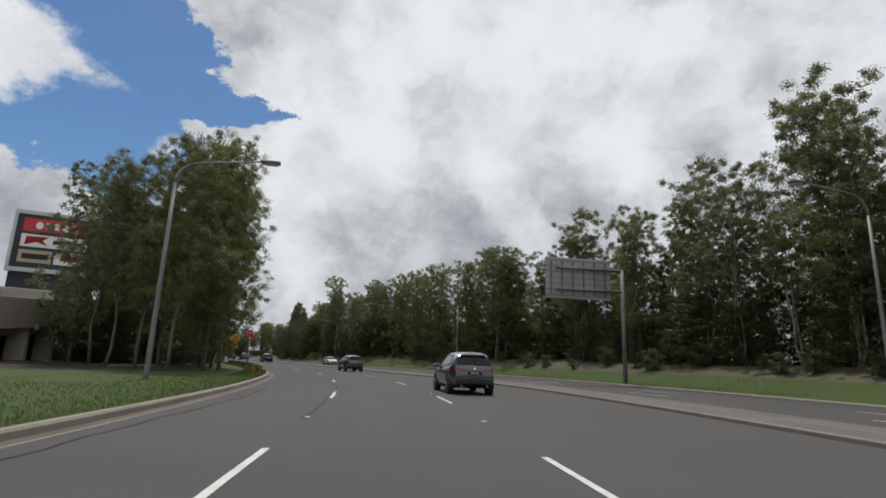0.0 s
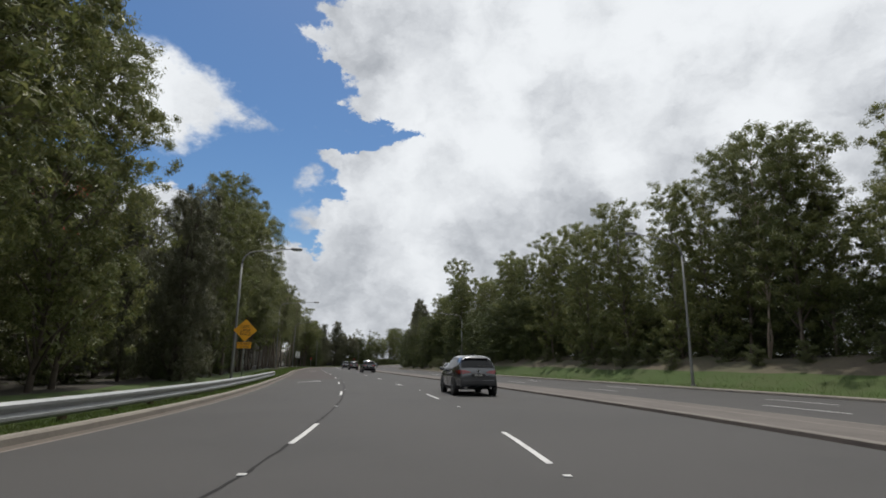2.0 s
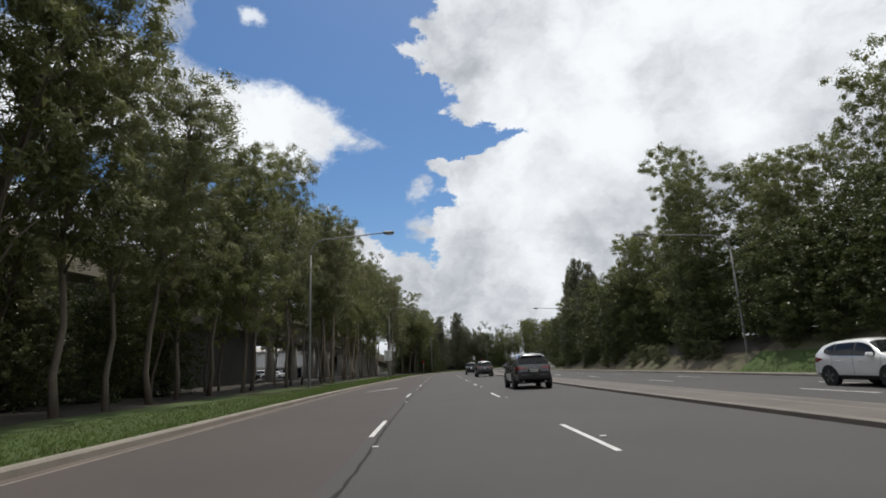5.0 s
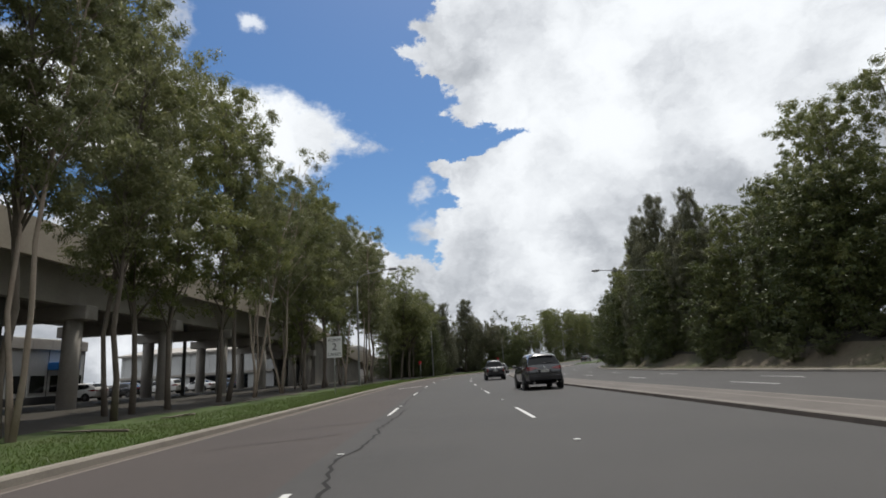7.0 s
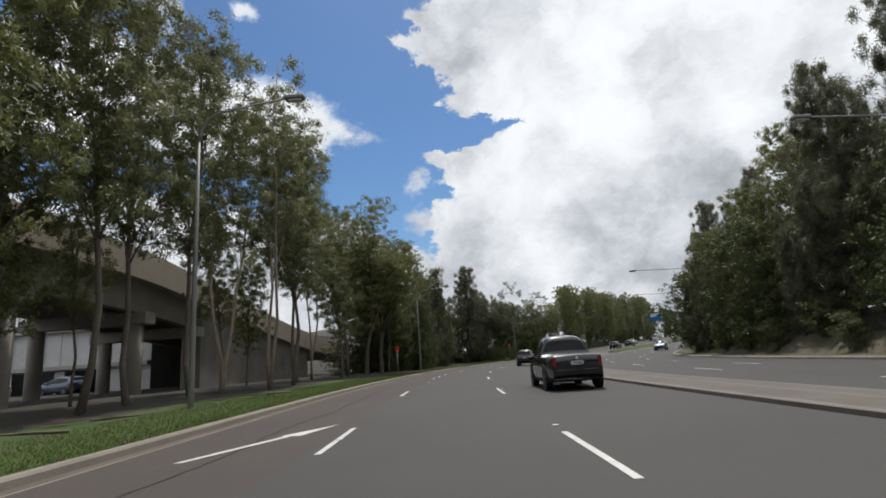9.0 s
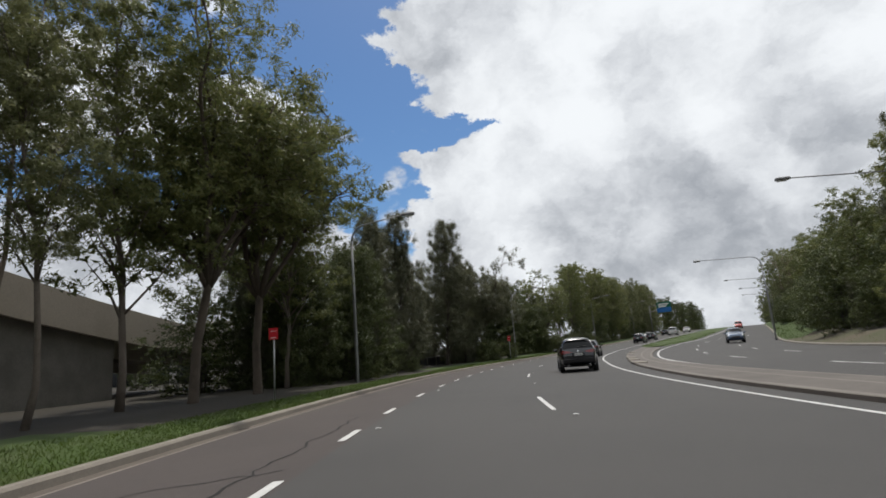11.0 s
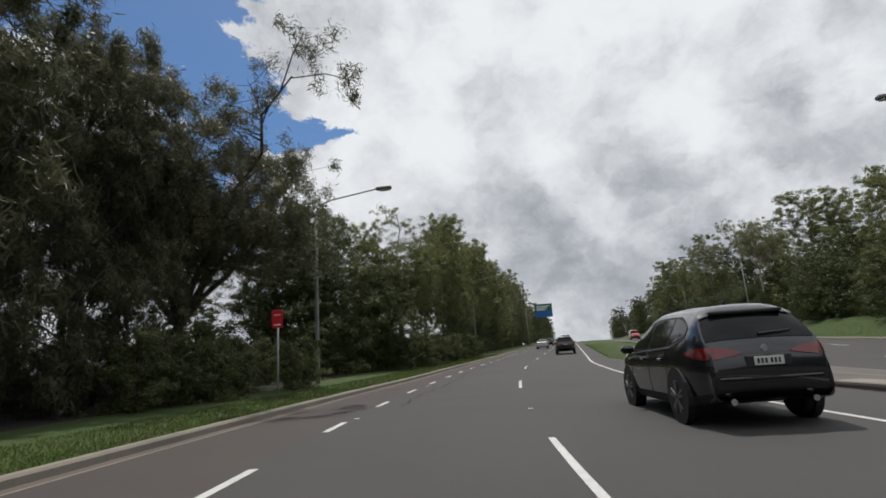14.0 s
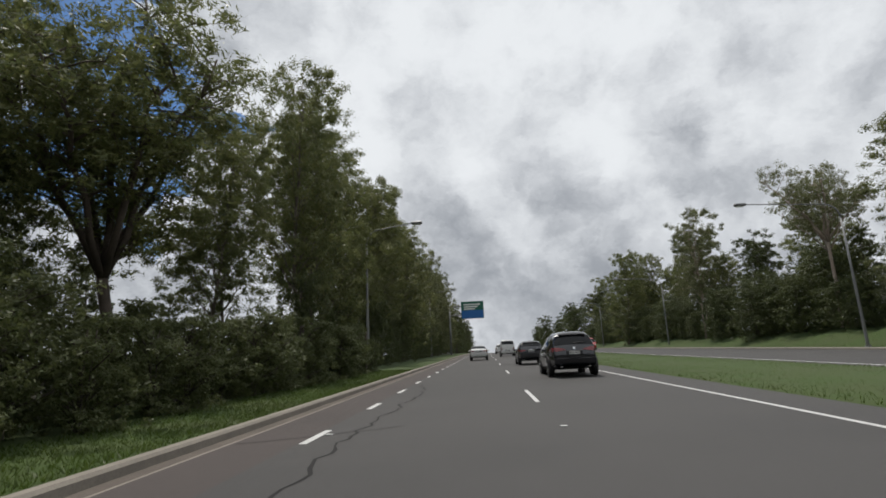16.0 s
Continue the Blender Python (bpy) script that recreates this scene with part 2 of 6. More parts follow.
SHRUB_LEAF = leaf_material("shrub_leaves", (0.096, 0.118, 0.044), (0.150, 0.162, 0.066), (0.072, 0.088, 0.034), 0.42)
GRASS = leaf_material("grass_blades", (0.060, 0.106, 0.016), (0.086, 0.130, 0.022), (0.070, 0.086, 0.026), 0.50)
WALL_CONC = material("grey_concrete", (0.40, 0.375, 0.345), 0.9, 0, 0.3, 12.0, 0.5, 0.35, 0.2, second=(0.26, 0.24, 0.22))
# concrete darkened to hold the dense shade below the ramp
WALL_SHADED = material("dark_shaded_concrete", (0.085, 0.082, 0.078), 0.9, 0, 0.35, 8.0, 0.6, 0.4, 0.2, second=(0.05, 0.048, 0.045))
WALL_MOTTLED = material("mottled_concrete", (0.25, 0.235, 0.215), 0.9, 0, 0.35, 10.0, 0.7, 0.5, 0.2, second=(0.15, 0.14, 0.125))
WALL_TAN = material("tan_concrete", (0.50, 0.44, 0.37), 0.9, 0, 0.3, 12.0, 0.5, 0.35, 0.2, second=(0.37, 0.315, 0.26))
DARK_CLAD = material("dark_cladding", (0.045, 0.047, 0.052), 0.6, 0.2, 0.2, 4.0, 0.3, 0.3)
WHITE_CLAD = material("white_cladding", (0.52, 0.53, 0.53), 0.6, 0, 0.15, 4.0, 0.3, 0.4)
RED_PANEL = material("red_panel", (0.52, 0.030, 0.040), 0.45, 0, 0.1, 6.0)
TAN_PANEL = material("tan_panel", (0.40, 0.33, 0.22), 0.5, 0, 0.1, 6.0)
WHITE_SIGN = material("white_sign_face", (0.74, 0.74, 0.72), 0.45, 0, 0.12, 5.0, 0.2, 1.5)
YELLOW_SIGN = material("yellow_sign_face", (0.78, 0.36, 0.012), 0.45, 0, 0.12, 5.0, 0.25, 1.5)
RED_SIGN = material("red_sign_face", (0.56, 0.018, 0.030), 0.45, 0, 0.12, 5.0, 0.25, 1.5)
BLACK = material("black_paint", (0.015, 0.015, 0.016), 0.5, 0, 0.15, 9.0)
GREEN_SIGN = material("green_sign_face", (0.010, 0.110, 0.070), 0.45, 0, 0.12, 3.0)
BLUE_SIGN = material("blue_sign_face", (0.015, 0.120, 0.360), 0.45, 0, 0.12, 3.0)
ALU = material("bare_aluminium", (0.40, 0.41, 0.40), 0.55, 0.55, 0.25, 6.0, 0.4, 0.8)
RUBBER = material("tyre_rubber", (0.020, 0.020, 0.021), 0.85, 0, 0.3, 40.0)
RIM = material("alloy_rim", (0.20, 0.205, 0.21), 0.35, 0.85, 0.1, 20.0)
GLASS = material("tinted_car_glass", (0.008, 0.009, 0.010), 0.06, 0, 0, spec=0.22)
TAIL = material("tail_light_red", (0.16, 0.008, 0.010), 0.2, 0, 0, coat=0.8)
HEAD = material("headlight_clear", (0.62, 0.63, 0.64), 0.12, 0.3, 0, coat=0.8)
TRIM = material("black_plastic", (0.022, 0.022, 0.024), 0.65, 0, 0.2, 30.0)
CHROME = material("chrome", (0.65, 0.66, 0.68), 0.12, 1.0)
PLATE = material("number_plate", (0.62, 0.62, 0.60), 0.5, 0, 0.1, 30.0)


def car_paint(name, colour, metal=0.5):
    return material(name, colour, 0.26, metal, 0.10, 3.0, coat=1.0)


PAINT_GREY = car_paint("grey_car_paint", (0.075, 0.078, 0.085))
PAINT_DARK = car_paint("charcoal_car_paint", (0.040, 0.041, 0.046))
PAINT_BLACK = car_paint("black_car_paint", (0.018, 0.019, 0.023))
PAINT_WHITE = car_paint("white_car_paint", (0.68, 0.68, 0.67), 0.0)
PAINT_BLUE = car_paint("slate_blue_car_paint", (0.085, 0.12, 0.18), 0.4)
PAINT_RED = car_paint("red_truck_paint", (0.38, 0.020, 0.015), 0.0)


# ---------------------------------------------------------------- the line of the road
# reference line: the dashed line to the right of the middle lane; stations are world y
LINE = [(-90, 16.5), (-40, 12.0), (0, 8.6), (20, 6.3), (40, 3.6), (60, 0.5), (80, -5.1), (100, -14.0), (120, -24.7), (140, -36.4),
        (160, -47.8), (180, -59.1), (200, -69.5), (220, -78.1), (240, -84.0), (260, -86.95), (280, -87.5), (292, -86.9),
        (320, -85.3), (380, -81.8), (450, -77.5), (600, -68.0), (900, -50.0), (1300, -25.0)]
GRADE = [(-100, 0.0), (33, 0.0), (99, 0.0), (154, 0.262), (209, 0.315), (264, 0.527), (319, 2.052), (385, 3.88), (460, 5.5), (560, 6.6), (700, 7.0), (1300, 7.0)]


def lerp_table(table, y):
    if y <= table[0][0]:
        return table[0][1]
    for (a, p), (b, q) in zip(table, table[1:]):
        if y <= b:
            return p + (q - p) * (y - a) / (b - a)
    return table[-1][1]


def curve_table(table, y):
    """Smooth curve through the table (Hermite)."""
    n = len(table)
    for i in range(n - 1):
        if y <= table[i + 1][0] or i == n - 2:
            break
    (x0, p0), (x1, p1) = table[i], table[i + 1]

    def slope(k):
        a, b = max(0, k - 1), min(n - 1, k + 1)
        return (table[b][1] - table[a][1]) / (table[b][0] - table[a][0])
    h = x1 - x0
    t = (y - x0) / h
    if t < 0:
        return p0 + slope(i) * (y - x0)
    m0, m1 = slope(i) * h, slope(i + 1) * h
    return (2 * t**3 - 3 * t**2 + 1) * p0 + (t**3 - 2 * t**2 + t) * m0 + (-2 * t**3 + 3 * t**2) * p1 + (t**3 - t**2) * m1


def road_z(y):
    return sum(lerp_table(GRADE, y + o) for o in (-20, -10, 0, 10, 20)) / 5


def tangent(y):
    dx = (curve_table(LINE, y + 0.5) - curve_table(LINE, y - 0.5))
    return Vector((dx, 1, 0)).normalized()


def at(y, d, z=0.0):
    """World place at station y, d metres to the right of the reference line, z above the road."""
    t = tangent(y)
    return Vector((curve_table(LINE, y) + d * t.y, y - d * t.x, road_z(y) + z))


def heading(y):
    """Degrees about z that turn +y along the road."""
    t = tangent(y)
    return math.degrees(math.atan2(-t.x, t.y))


def along(y0, y1, step):
    """Stations from y0 to y1 with an even arc step."""
    ys, y = [], y0
    while y < y1:
        ys.append(y)
        y += step * tangent(y).y
    ys.append(y1)
    return ys


KERB_L = [(-100, -7.0), (40, -6.9), (60, -7.3), (90, -7.8), (110, -8.4), (150, -8.0), (170, -7.3), (200, -7.2), (225, -7.0), (250, -6.9), (262, -6.2), (280, -5.3), (1300, -5.3)]
MEDIAN = [(-100, 6.6), (60, 6.4), (75, 5.8), (95, 5.0), (125, 4.1), (150, 4.2), (210, 4.4), (230, 5.4), (243, 6.3), (282, 6.5), (1300, 6.5)]
OPP_L = [(-100, 9.4), (60, 9.0), (95, 7.6), (125, 6.4), (200, 6.6), (231, 7.4), (250, 8.6), (270, 9.4), (285, 10.6), (300, 12.2), (400, 13.0), (1300, 13.0)]
FAR = [(-100, 19.0), (80, 17.6), (120, 15.8), (150, 15.4), (200, 16.2), (225, 17.6), (250, 19.8), (275, 21.6), (300, 22.4), (400, 23.0), (1300, 23.0)]
NOSE = 276.5          # where the paved median ends and grass begins


def kerb_l(y):
    return curve_table(KERB_L, y)


def median_l(y):
    return curve_table(MEDIAN, y)


def opp_l(y):
    return curve_table(OPP_L, y)


def far_r(y):
    return curve_table(FAR, y)


# ---------------------------------------------------------------- mesh helpers
def mesh_from(name, verts, faces, mats, face_mats=None, smooth_shade=False):
    me = bpy.data.meshes.new(name)
    me.from_pydata([tuple(v) for v in verts], [], faces)
    for m in mats if isinstance(mats, (list, tuple)) else [mats]:
        me.materials.append(m)
    if face_mats is not None:
        me.polygons.foreach_set("material_index", face_mats)
    if smooth_shade:
        me.polygons.foreach_set("use_smooth", [True] * len(me.polygons))
    me.update()
    return me


def part(name, bm, mat, parent, label="", smooth_shade=False, m=None):
    """One bmesh as one mesh object under a thing or a part."""
    me = bpy.data.meshes.new(name)
    bmesh.ops.recalc_face_normals(bm, faces=bm.faces)
    bm.to_mesh(me)
    bm.free()
    me.materials.append(mat)
    if smooth_shade:
        me.polygons.foreach_set("use_smooth", [True] * len(me.polygons))
    ob = new(name, me)
    if parent is not None:
        ob.parent = parent
    if m is not None:
        ob.matrix_basis = m
    if label:
        tagged(ob, label)
    return ob


def mesh_part(name, me, parent, label="", m=None):
    ob = new(name, me)
    ob.parent = parent
    if m is not None:
        ob.matrix_basis = m
    if label:
        tagged(ob, label)
    return ob


def thing(name, label, category, m=None, group=""):
    ob = new(name)
    ob.empty_display_size = 0.2
    if m is not None:
        ob.matrix_basis = m
    return tagged(ob, label, category, group)


def box(bm, x0, x1, y0, y1, z0, z1, bevel=0.0):
    made = bmesh.ops.create_cube(bm, size=1.0)["verts"]
    for v in made:
        v.co = Vector((x0 + (v.co.x + 0.5) * (x1 - x0), y0 + (v.co.y + 0.5) * (y1 - y0), z0 + (v.co.z + 0.5) * (z1 - z0)))
    if bevel:
        edges = list({e for v in made for e in v.link_edges})
        bmesh.ops.bevel(bm, geom=edges, offset=bevel, segments=1, affect="EDGES", profile=0.5)
    return bm


def boxed(*args, bevel=0.0):
    return box(bmesh.new(), *args, bevel=bevel)


def tube_data(points, radii, sides=7, cap=True):
    """Vertices and faces of a tapered tube along points."""
    verts, faces = [], []
    n = len(points)
    for i, (p, r) in enumerate(zip(points, radii)):
        d = (Vector(points[min(i + 1, n - 1)]) - Vector(points[max(i - 1, 0)])).normalized()
        a = d.cross(Vector((0.3, 1, 0.1))).normalized()
        b = d.cross(a)
        for k in range(sides):
            w = 2 * math.pi * k / sides
            verts.append(Vector(p) + r * (a * math.cos(w) + b * math.sin(w)))
        if i:
            o = (i - 1) * sides
            for k in range(sides):
                k2 = (k + 1) % sides
                faces.append((o + k, o + k2, o + sides + k2, o + sides + k))
    if cap:
        faces.append(tuple(range(sides))[::-1])
        faces.append(tuple(range((n - 1) * sides, n * sides)))
    return verts, faces


def tube_bm(points, radii, sides=8):
    bm = bmesh.new()
    v, f = tube_data(points, radii, sides)
    vs = [bm.verts.new(p) for p in v]
    for q in f:
        bm.faces.new([vs[i] for i in q])
    return bm


def strip(name, ys, left, right, z, mat, thick=0.0):
    """A ribbon along the road between two offsets."""
    verts, faces = [], []
    for y in ys:
        verts += [at(y, left(y) if callable(left) else left, z), at(y, right(y) if callable(right) else right, z)]
    for i in range(len(ys) - 1):
        o = 2 * i
        faces.append((o, o + 1, o + 3, o + 2))
    return mesh_from(name, verts, faces, mat)


def sweep(name, ys, profile, base, mat, bevelled=True):
    """A profile [(d, z), ...] swept along the road from the offset base(y)."""
    verts, faces = [], []
    k = len(profile)
    for y in ys:
        for d, z in profile:
            verts.append(at(y, base(y) + d, z))
    for i in range(len(ys) - 1):
        for j in range(k - 1):
            o = i * k + j
            faces.append((o, o + 1, o + k + 1, o + k))
    faces.append(tuple(range(k)))
    faces.append(tuple(range((len(ys) - 1) * k, len(ys) * k))[::-1])
    return mesh_from(name, verts, faces, mat)


# ---------------------------------------------------------------- ground, road, kerbs
STATIONS = along(-80, 430, 2.0) + along(436, 900, 12.0)[0:] + [1000, 1300]


def bank_height(y):
    return lerp_table([(-100, 1.6), (60, 1.8), (110, 2.0), (150, 2.6), (210, 2.4), (240, 1.2), (300, 1.6), (400, 1.5), (1300, 1.5)], y)


def ground_rows():
    rnd = random.Random(5)
    verts, faces, mats = [], [], []
    cols = 0
    for y in STATIONS:
        k, f, b = kerb_l(y), far_r(y), bank_height(y)
        row = []
        row.append(at(y, -58, 0.8) + Vector((-1600, 0, 6)))
        row += [at(y, -58, 0.8), at(y, -34, 0.5), at(y, -20, 0.35 + 0.1 * rnd.random()), at(y, k - 7.5, 0.26 + 0.12 * rnd.random())]
        row += [at(y, k - 4.6, 0.24 + 0.06 * rnd.random()), at(y, k - 2.2, 0.19), at(y, k - 0.17, 0.135), at(y, k - 0.05, -0.15)]
        row += [at(y, f + 0.05, -0.15), at(y, f + 0.28, 0.125), at(y, f + 1.6, 0.22), at(y, f + 3.2, 0.30 + b * 0.35 + 0.15 * rnd.random())]
        row += [at(y, f + 5.0, b * 0.8 + 0.3 * rnd.random()), at(y, f + 8, b + 0.3 * rnd.random()), at(y, f + 16, b + 0.4), at(y, f + 40, b + 1.0)]
        row.append(at(y, f + 40, b + 1.0) + Vector((1600, 0, 4)))
        cols = len(row)
        verts += row
    kinds = [1, 1, 1, 1, 1, 0, 0, 0, 0, 0, 0, 0, 2, 2, 1, 1, 1]
    for i in range(len(STATIONS) - 1):
        y = STATIONS[i]
        for j in range(cols - 1):
            o = i * cols + j
            faces.append((o, o + 1, o + cols + 1, o + cols))
            kind = kinds[j]
            if j == 5 and 212 < y < 244:
                kind = 1
            if j == 4 and y < 66:
                kind = 0
            if j == 3 and y < 60:
                kind = 0
            if y > 235 and j in (12, 13):
                kind = 0
            if 146 < y < 262 and j in (10, 11):
                kind = 2
            if 146 < y < 262 and j in (12, 13):
                kind = 1
            mats.append(kind)
    return mesh_from("ground", verts, faces, [GRASS_BASE, LITTER, BANK], mats, True)


ground = tagged(new("ground", ground_rows()), "grassy verges, leaf litter and earth bank beside the road", "ground", kind="structure")


def road_mesh():
    verts, faces, mats = [], [], []
    cols = 8
    for y in STATIONS:
        k, f = kerb_l(y), far_r(y)
        for d in (k - 0.06, k + 0.25, k + 0.30, -3.9, 0.0, 4.0, 9.0, f + 0.06):
            verts.append(at(y, d, 0.0))
    for i in range(len(STATIONS) - 1):
        for j in range(cols - 1):
            o = i * cols + j
            faces.append((o, o + 1, o + cols + 1, o + cols))
            mats.append(2 if j == 0 else (3 if j == 1 else (1 if j == 2 and STATIONS[i] > 112 else 0)))
    return mesh_from("road", verts, faces, [ASPHALT, ASPHALT_RED, GUTTER, CONCRETE], mats)


road = tagged(new("road", road_mesh()), "grey asphalt divided road with worn surface", "road", kind="structure")

KERB_PROFILE = [(0.02, -0.10), (0.0, 0.10), (-0.035, 0.14), (-0.15, 0.145), (-0.18, 0.10)]
kerb = tagged(new("kerb_left", sweep("kerb_left", along(-80, 520, 2.5), KERB_PROFILE, kerb_l, CONCRETE)), "weathered concrete kerb along the grass verge", "kerb", kind="structure")
far_kerb = tagged(new("kerb_far", sweep("kerb_far", along(-80, 520, 2.5), [(-0.02, -0.10), (0.0, 0.10), (0.05, 0.145), (0.24, 0.15), (0.30, 0.10)], far_r, CONCRETE)),
                  "concrete kerb at the foot of the far bank", "kerb", kind="structure")


# paved median between the carriageways
def median_mesh():
    ys = along(-80, NOSE, 2.0)
    verts, faces, mats = [], [], []
    cols = 10
    for y in ys:
        a, b = median_l(y), opp_l(y)
        ease = min(1.0, (NOSE - y) / 6.0) if y > NOSE - 6 else 1.0
        b = a + (b - a) * max(0.12, ease)
        for d, z in ((a, -0.05), (a + 0.02, 0.085), (a + 0.05, 0.10), (a + 0.20, 0.105), (a + (b - a) * 0.55, 0.108), (a + (b - a) * 0.55 + 0.12, 0.108), (b - 0.20, 0.105), (b - 0.05, 0.10), (b - 0.02, 0.085), (b, -0.05)):
            verts.append(at(y, d, z))
    for i in range(len(ys) - 1):
        for j in range(cols - 1):
            o = i * cols + j
            faces.append((o, o + 1, o + cols + 1, o + cols))
            # upright kerb faces take the darker tone that carries their shade
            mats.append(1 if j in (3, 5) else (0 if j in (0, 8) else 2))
    faces.append(tuple(range((len(ys) - 1) * cols, len(ys) * cols))[::-1])
    mats.append(0)
    return mesh_from("median", verts, faces, [KERB_DARK, PAVER, MEDIAN_EDGE], mats)


median = tagged(new("median", median_mesh()), "raised concrete median with worn brown paving", "median", kind="structure")


def grass_median_mesh():
    ys = along(NOSE + 0.5, 520, 2.5)
    verts, faces = [], []
    rnd = random.Random(9)
    cols = 5
    for y in ys:
        a = 5.0 + 2.2 * max(0.0, 1 - (y - NOSE) / 10.0)
        b = opp_l(y) - 0.5
        for k, z in ((0, -0.04), (0.06, 0.05), (0.5, 0.10), (0.94, 0.06), (1, -0.04)):
            verts.append(at(y, a + (b - a) * k, z + (0.03 * rnd.random() if z > 0 else 0)))
    for i in range(len(ys) - 1):
        for j in range(cols - 1):
            o = i * cols + j
            faces.append((o, o + 1, o + cols + 1, o + cols))
    return mesh_from("grass_median", verts, faces, GRASS_BASE, None, True)


grass_median = tagged(new("grass_median", grass_median_mesh()), "green grass median between the carriageways", "median", kind="structure")


# ---------------------------------------------------------------- road markings
def dash_piece(name, y0, length, d, width, parent, mat=None):
    ys = along(y0, y0 + length * tangent(y0).y, length / 3)
    dd = d if callable(d) else (lambda y: d)
    me = strip(name, ys, lambda y: dd(y) - width / 2, lambda y: dd(y) + width / 2, 0.006, mat or PAINT)
    return mesh_part(name, me, parent)


def dashes(y0, y1, pitch, length, d, width=0.12):
    y = y0
    while y < y1:
        dash_piece("lane_dash", y, length, d, width, road)
        y += pitch * tangent(y).y


# stations at which the nth lane dash begins
DASH_START = [(-2, 15.2), (0, 41.0), (4, 90.4), (9, 146.5), (12, 179.3), (15, 212.6), (16, 226.4), (17, 239.9), (19, 265.7), (20, 279.0), (30, 411.0)]
DASH_SIDE = [(80, 0.0), (95, -0.15), (104, -0.34), (120, -0.25), (137, -0.17), (147, -0.05), (180, 0.0), (205, -0.24), (217, -0.27), (232, -0.12), (244, 0.0), (300, -0.05)]
LEFT_LAG = [(41, 0.6), (75, 1.5), (92, 2.1), (137, 2.5), (150, 2.8), (160, 2.9), (181, 2.3), (200, 1.8)]
for n in range(-2, 31):
    y = lerp_table(DASH_START, n)
    dash_piece("lane_dash", y, 3.3, lambda q: lerp_table(DASH_SIDE, q), 0.10, road)
    if y < 200:
        dash_piece("lane_dash", y + lerp_table(LEFT_LAG, y), 3.0, lambda q: lerp_table(DASH_SIDE, q) - 3.65, 0.10, road)
SHORT_START = [(0, 206.8), (2, 214.2), (4, 223.6), (6, 232.2), (8, 240.9), (10, 249.5), (13, 262.2), (14, 266.3), (19, 287.7), (20, 292.1), (46, 404.0)]
for n in range(47):
    dash_piece("lane_dash", lerp_table(SHORT_START, n), 1.3, lambda q: lerp_table(DASH_SIDE, q) - 3.77, 0.13, road)
for lane in (3.2, 6.4):
    dashes(20 + lane, 300, 12.6, 3.2, lambda y: opp_l(y) + (far_r(y) - opp_l(y)) * lane / 9.6)
edge_d = [(205, 3.55), (225, 4.2), (240, 4.65), (255, 4.3), (270, 3.95), (290, 3.9), (440, 3.9)]
mesh_part("edge_line", strip("edge_line", along(206, 440, 3), lambda y: curve_table(edge_d, y) - 0.055, lambda y: curve_table(edge_d, y) + 0.055, 0.006, PAINT), road)
mesh_part("edge_line", strip("edge_line", along(215, 440, 3), lambda y: opp_l(y) + 0.35, lambda y: opp_l(y) + 0.50, 0.006, PAINT), road)
for y0, d in ((105.7, -6.6), (144.4, -6.5), (181.7, -5.7)):
    # merge arrow: slanted shaft with a half head
    shape = [(0, -0.07), (2.3, 0.80), (2.4, 0.72), (3.8, 1.52), (2.25, 1.14), (2.3, 0.97), (0, 0.07)]
    me = mesh_from("merge_arrow", [at(y0 + u * tangent(y0).y, d + v, 0.007) for u, v in shape], [tuple(range(len(shape)))], PAINT)
    mesh_part("merge_arrow", me, road)
rnd = random.Random(21)


def crack(y0, y1, d0, wander, width):
    ys = along(y0, y1, 0.28)
    d = d0
    verts, faces = [], []
    for y in ys:
        d += wander * (rnd.random() - 0.5)
        d += (d0 - d) * 0.06
        w = width * (0.6 + 0.8 * rnd.random())
        e = d + 0.35 * wander * (rnd.random() - 0.5)
        verts += [at(y, e - w / 2, 0.004), at(y, e + w / 2, 0.004)]
    for i in range(len(ys) - 1):
        faces.append((2 * i, 2 * i + 1, 2 * i + 3, 2 * i + 2))
    mesh_part("sealed_crack", mesh_from("sealed_crack", verts, faces, TAR), road)


for y0, y1, d0, wander, width in ((48, 62, -3.7, 0.05, 0.04), (70, 128, -3.68, 0.04, 0.045), (128, 140, -3.7, 0.05, 0.045), (143, 162, -3.45, 0.17, 0.05), (160, 178, -3.62, 0.04, 0.045),
                                  (172, 200, -5.2, 0.10, 0.04), (200, 214, -4.6, 0.17, 0.04),
                                  (262, 300, -3.0, 0.20, 0.045), (40, 60, -6.2, 0.08, 0.045)):
    crack(y0, y1, d0, wander, width)
for y0, d0, d1 in ((155.5, -6.6, -4.2), (158.0, -5.6, -3.7), (186.5, -6.4, -4.4), (199.0, -6.6, -3.2), (207.5, -6.2, -4.2), (252.0, -6.2, -4.4), (288.0, -4.9, -2.6)):
    # a crack across the left lane
    cols = [d0 + (d1 - d0) * k / 8 for k in range(9)]
    edge = [y0 + 0.14 * k + rnd.uniform(-0.12, 0.12) for k in range(9)]
    vs = [at(y + o, d, 0.004) for d, y in zip(cols, edge) for o in (-0.016, 0.016)]
    mesh_part("sealed_crack", mesh_from("sealed_crack", vs, [(2 * k, 2 * k + 2, 2 * k + 3, 2 * k + 1) for k in range(8)], TAR), road)
for i in range(26):
    y = 46 + i * 9.6
    for d in (-3.65, 0.0):
        p = at(y + 2.5, d, 0.0)
        part("road_stud", boxed(-0.05, 0.05, -0.05, 0.05, 0.004, 0.016, bevel=0.004), PAINT, road, m=pose(*p, 0, 0, heading(y)))
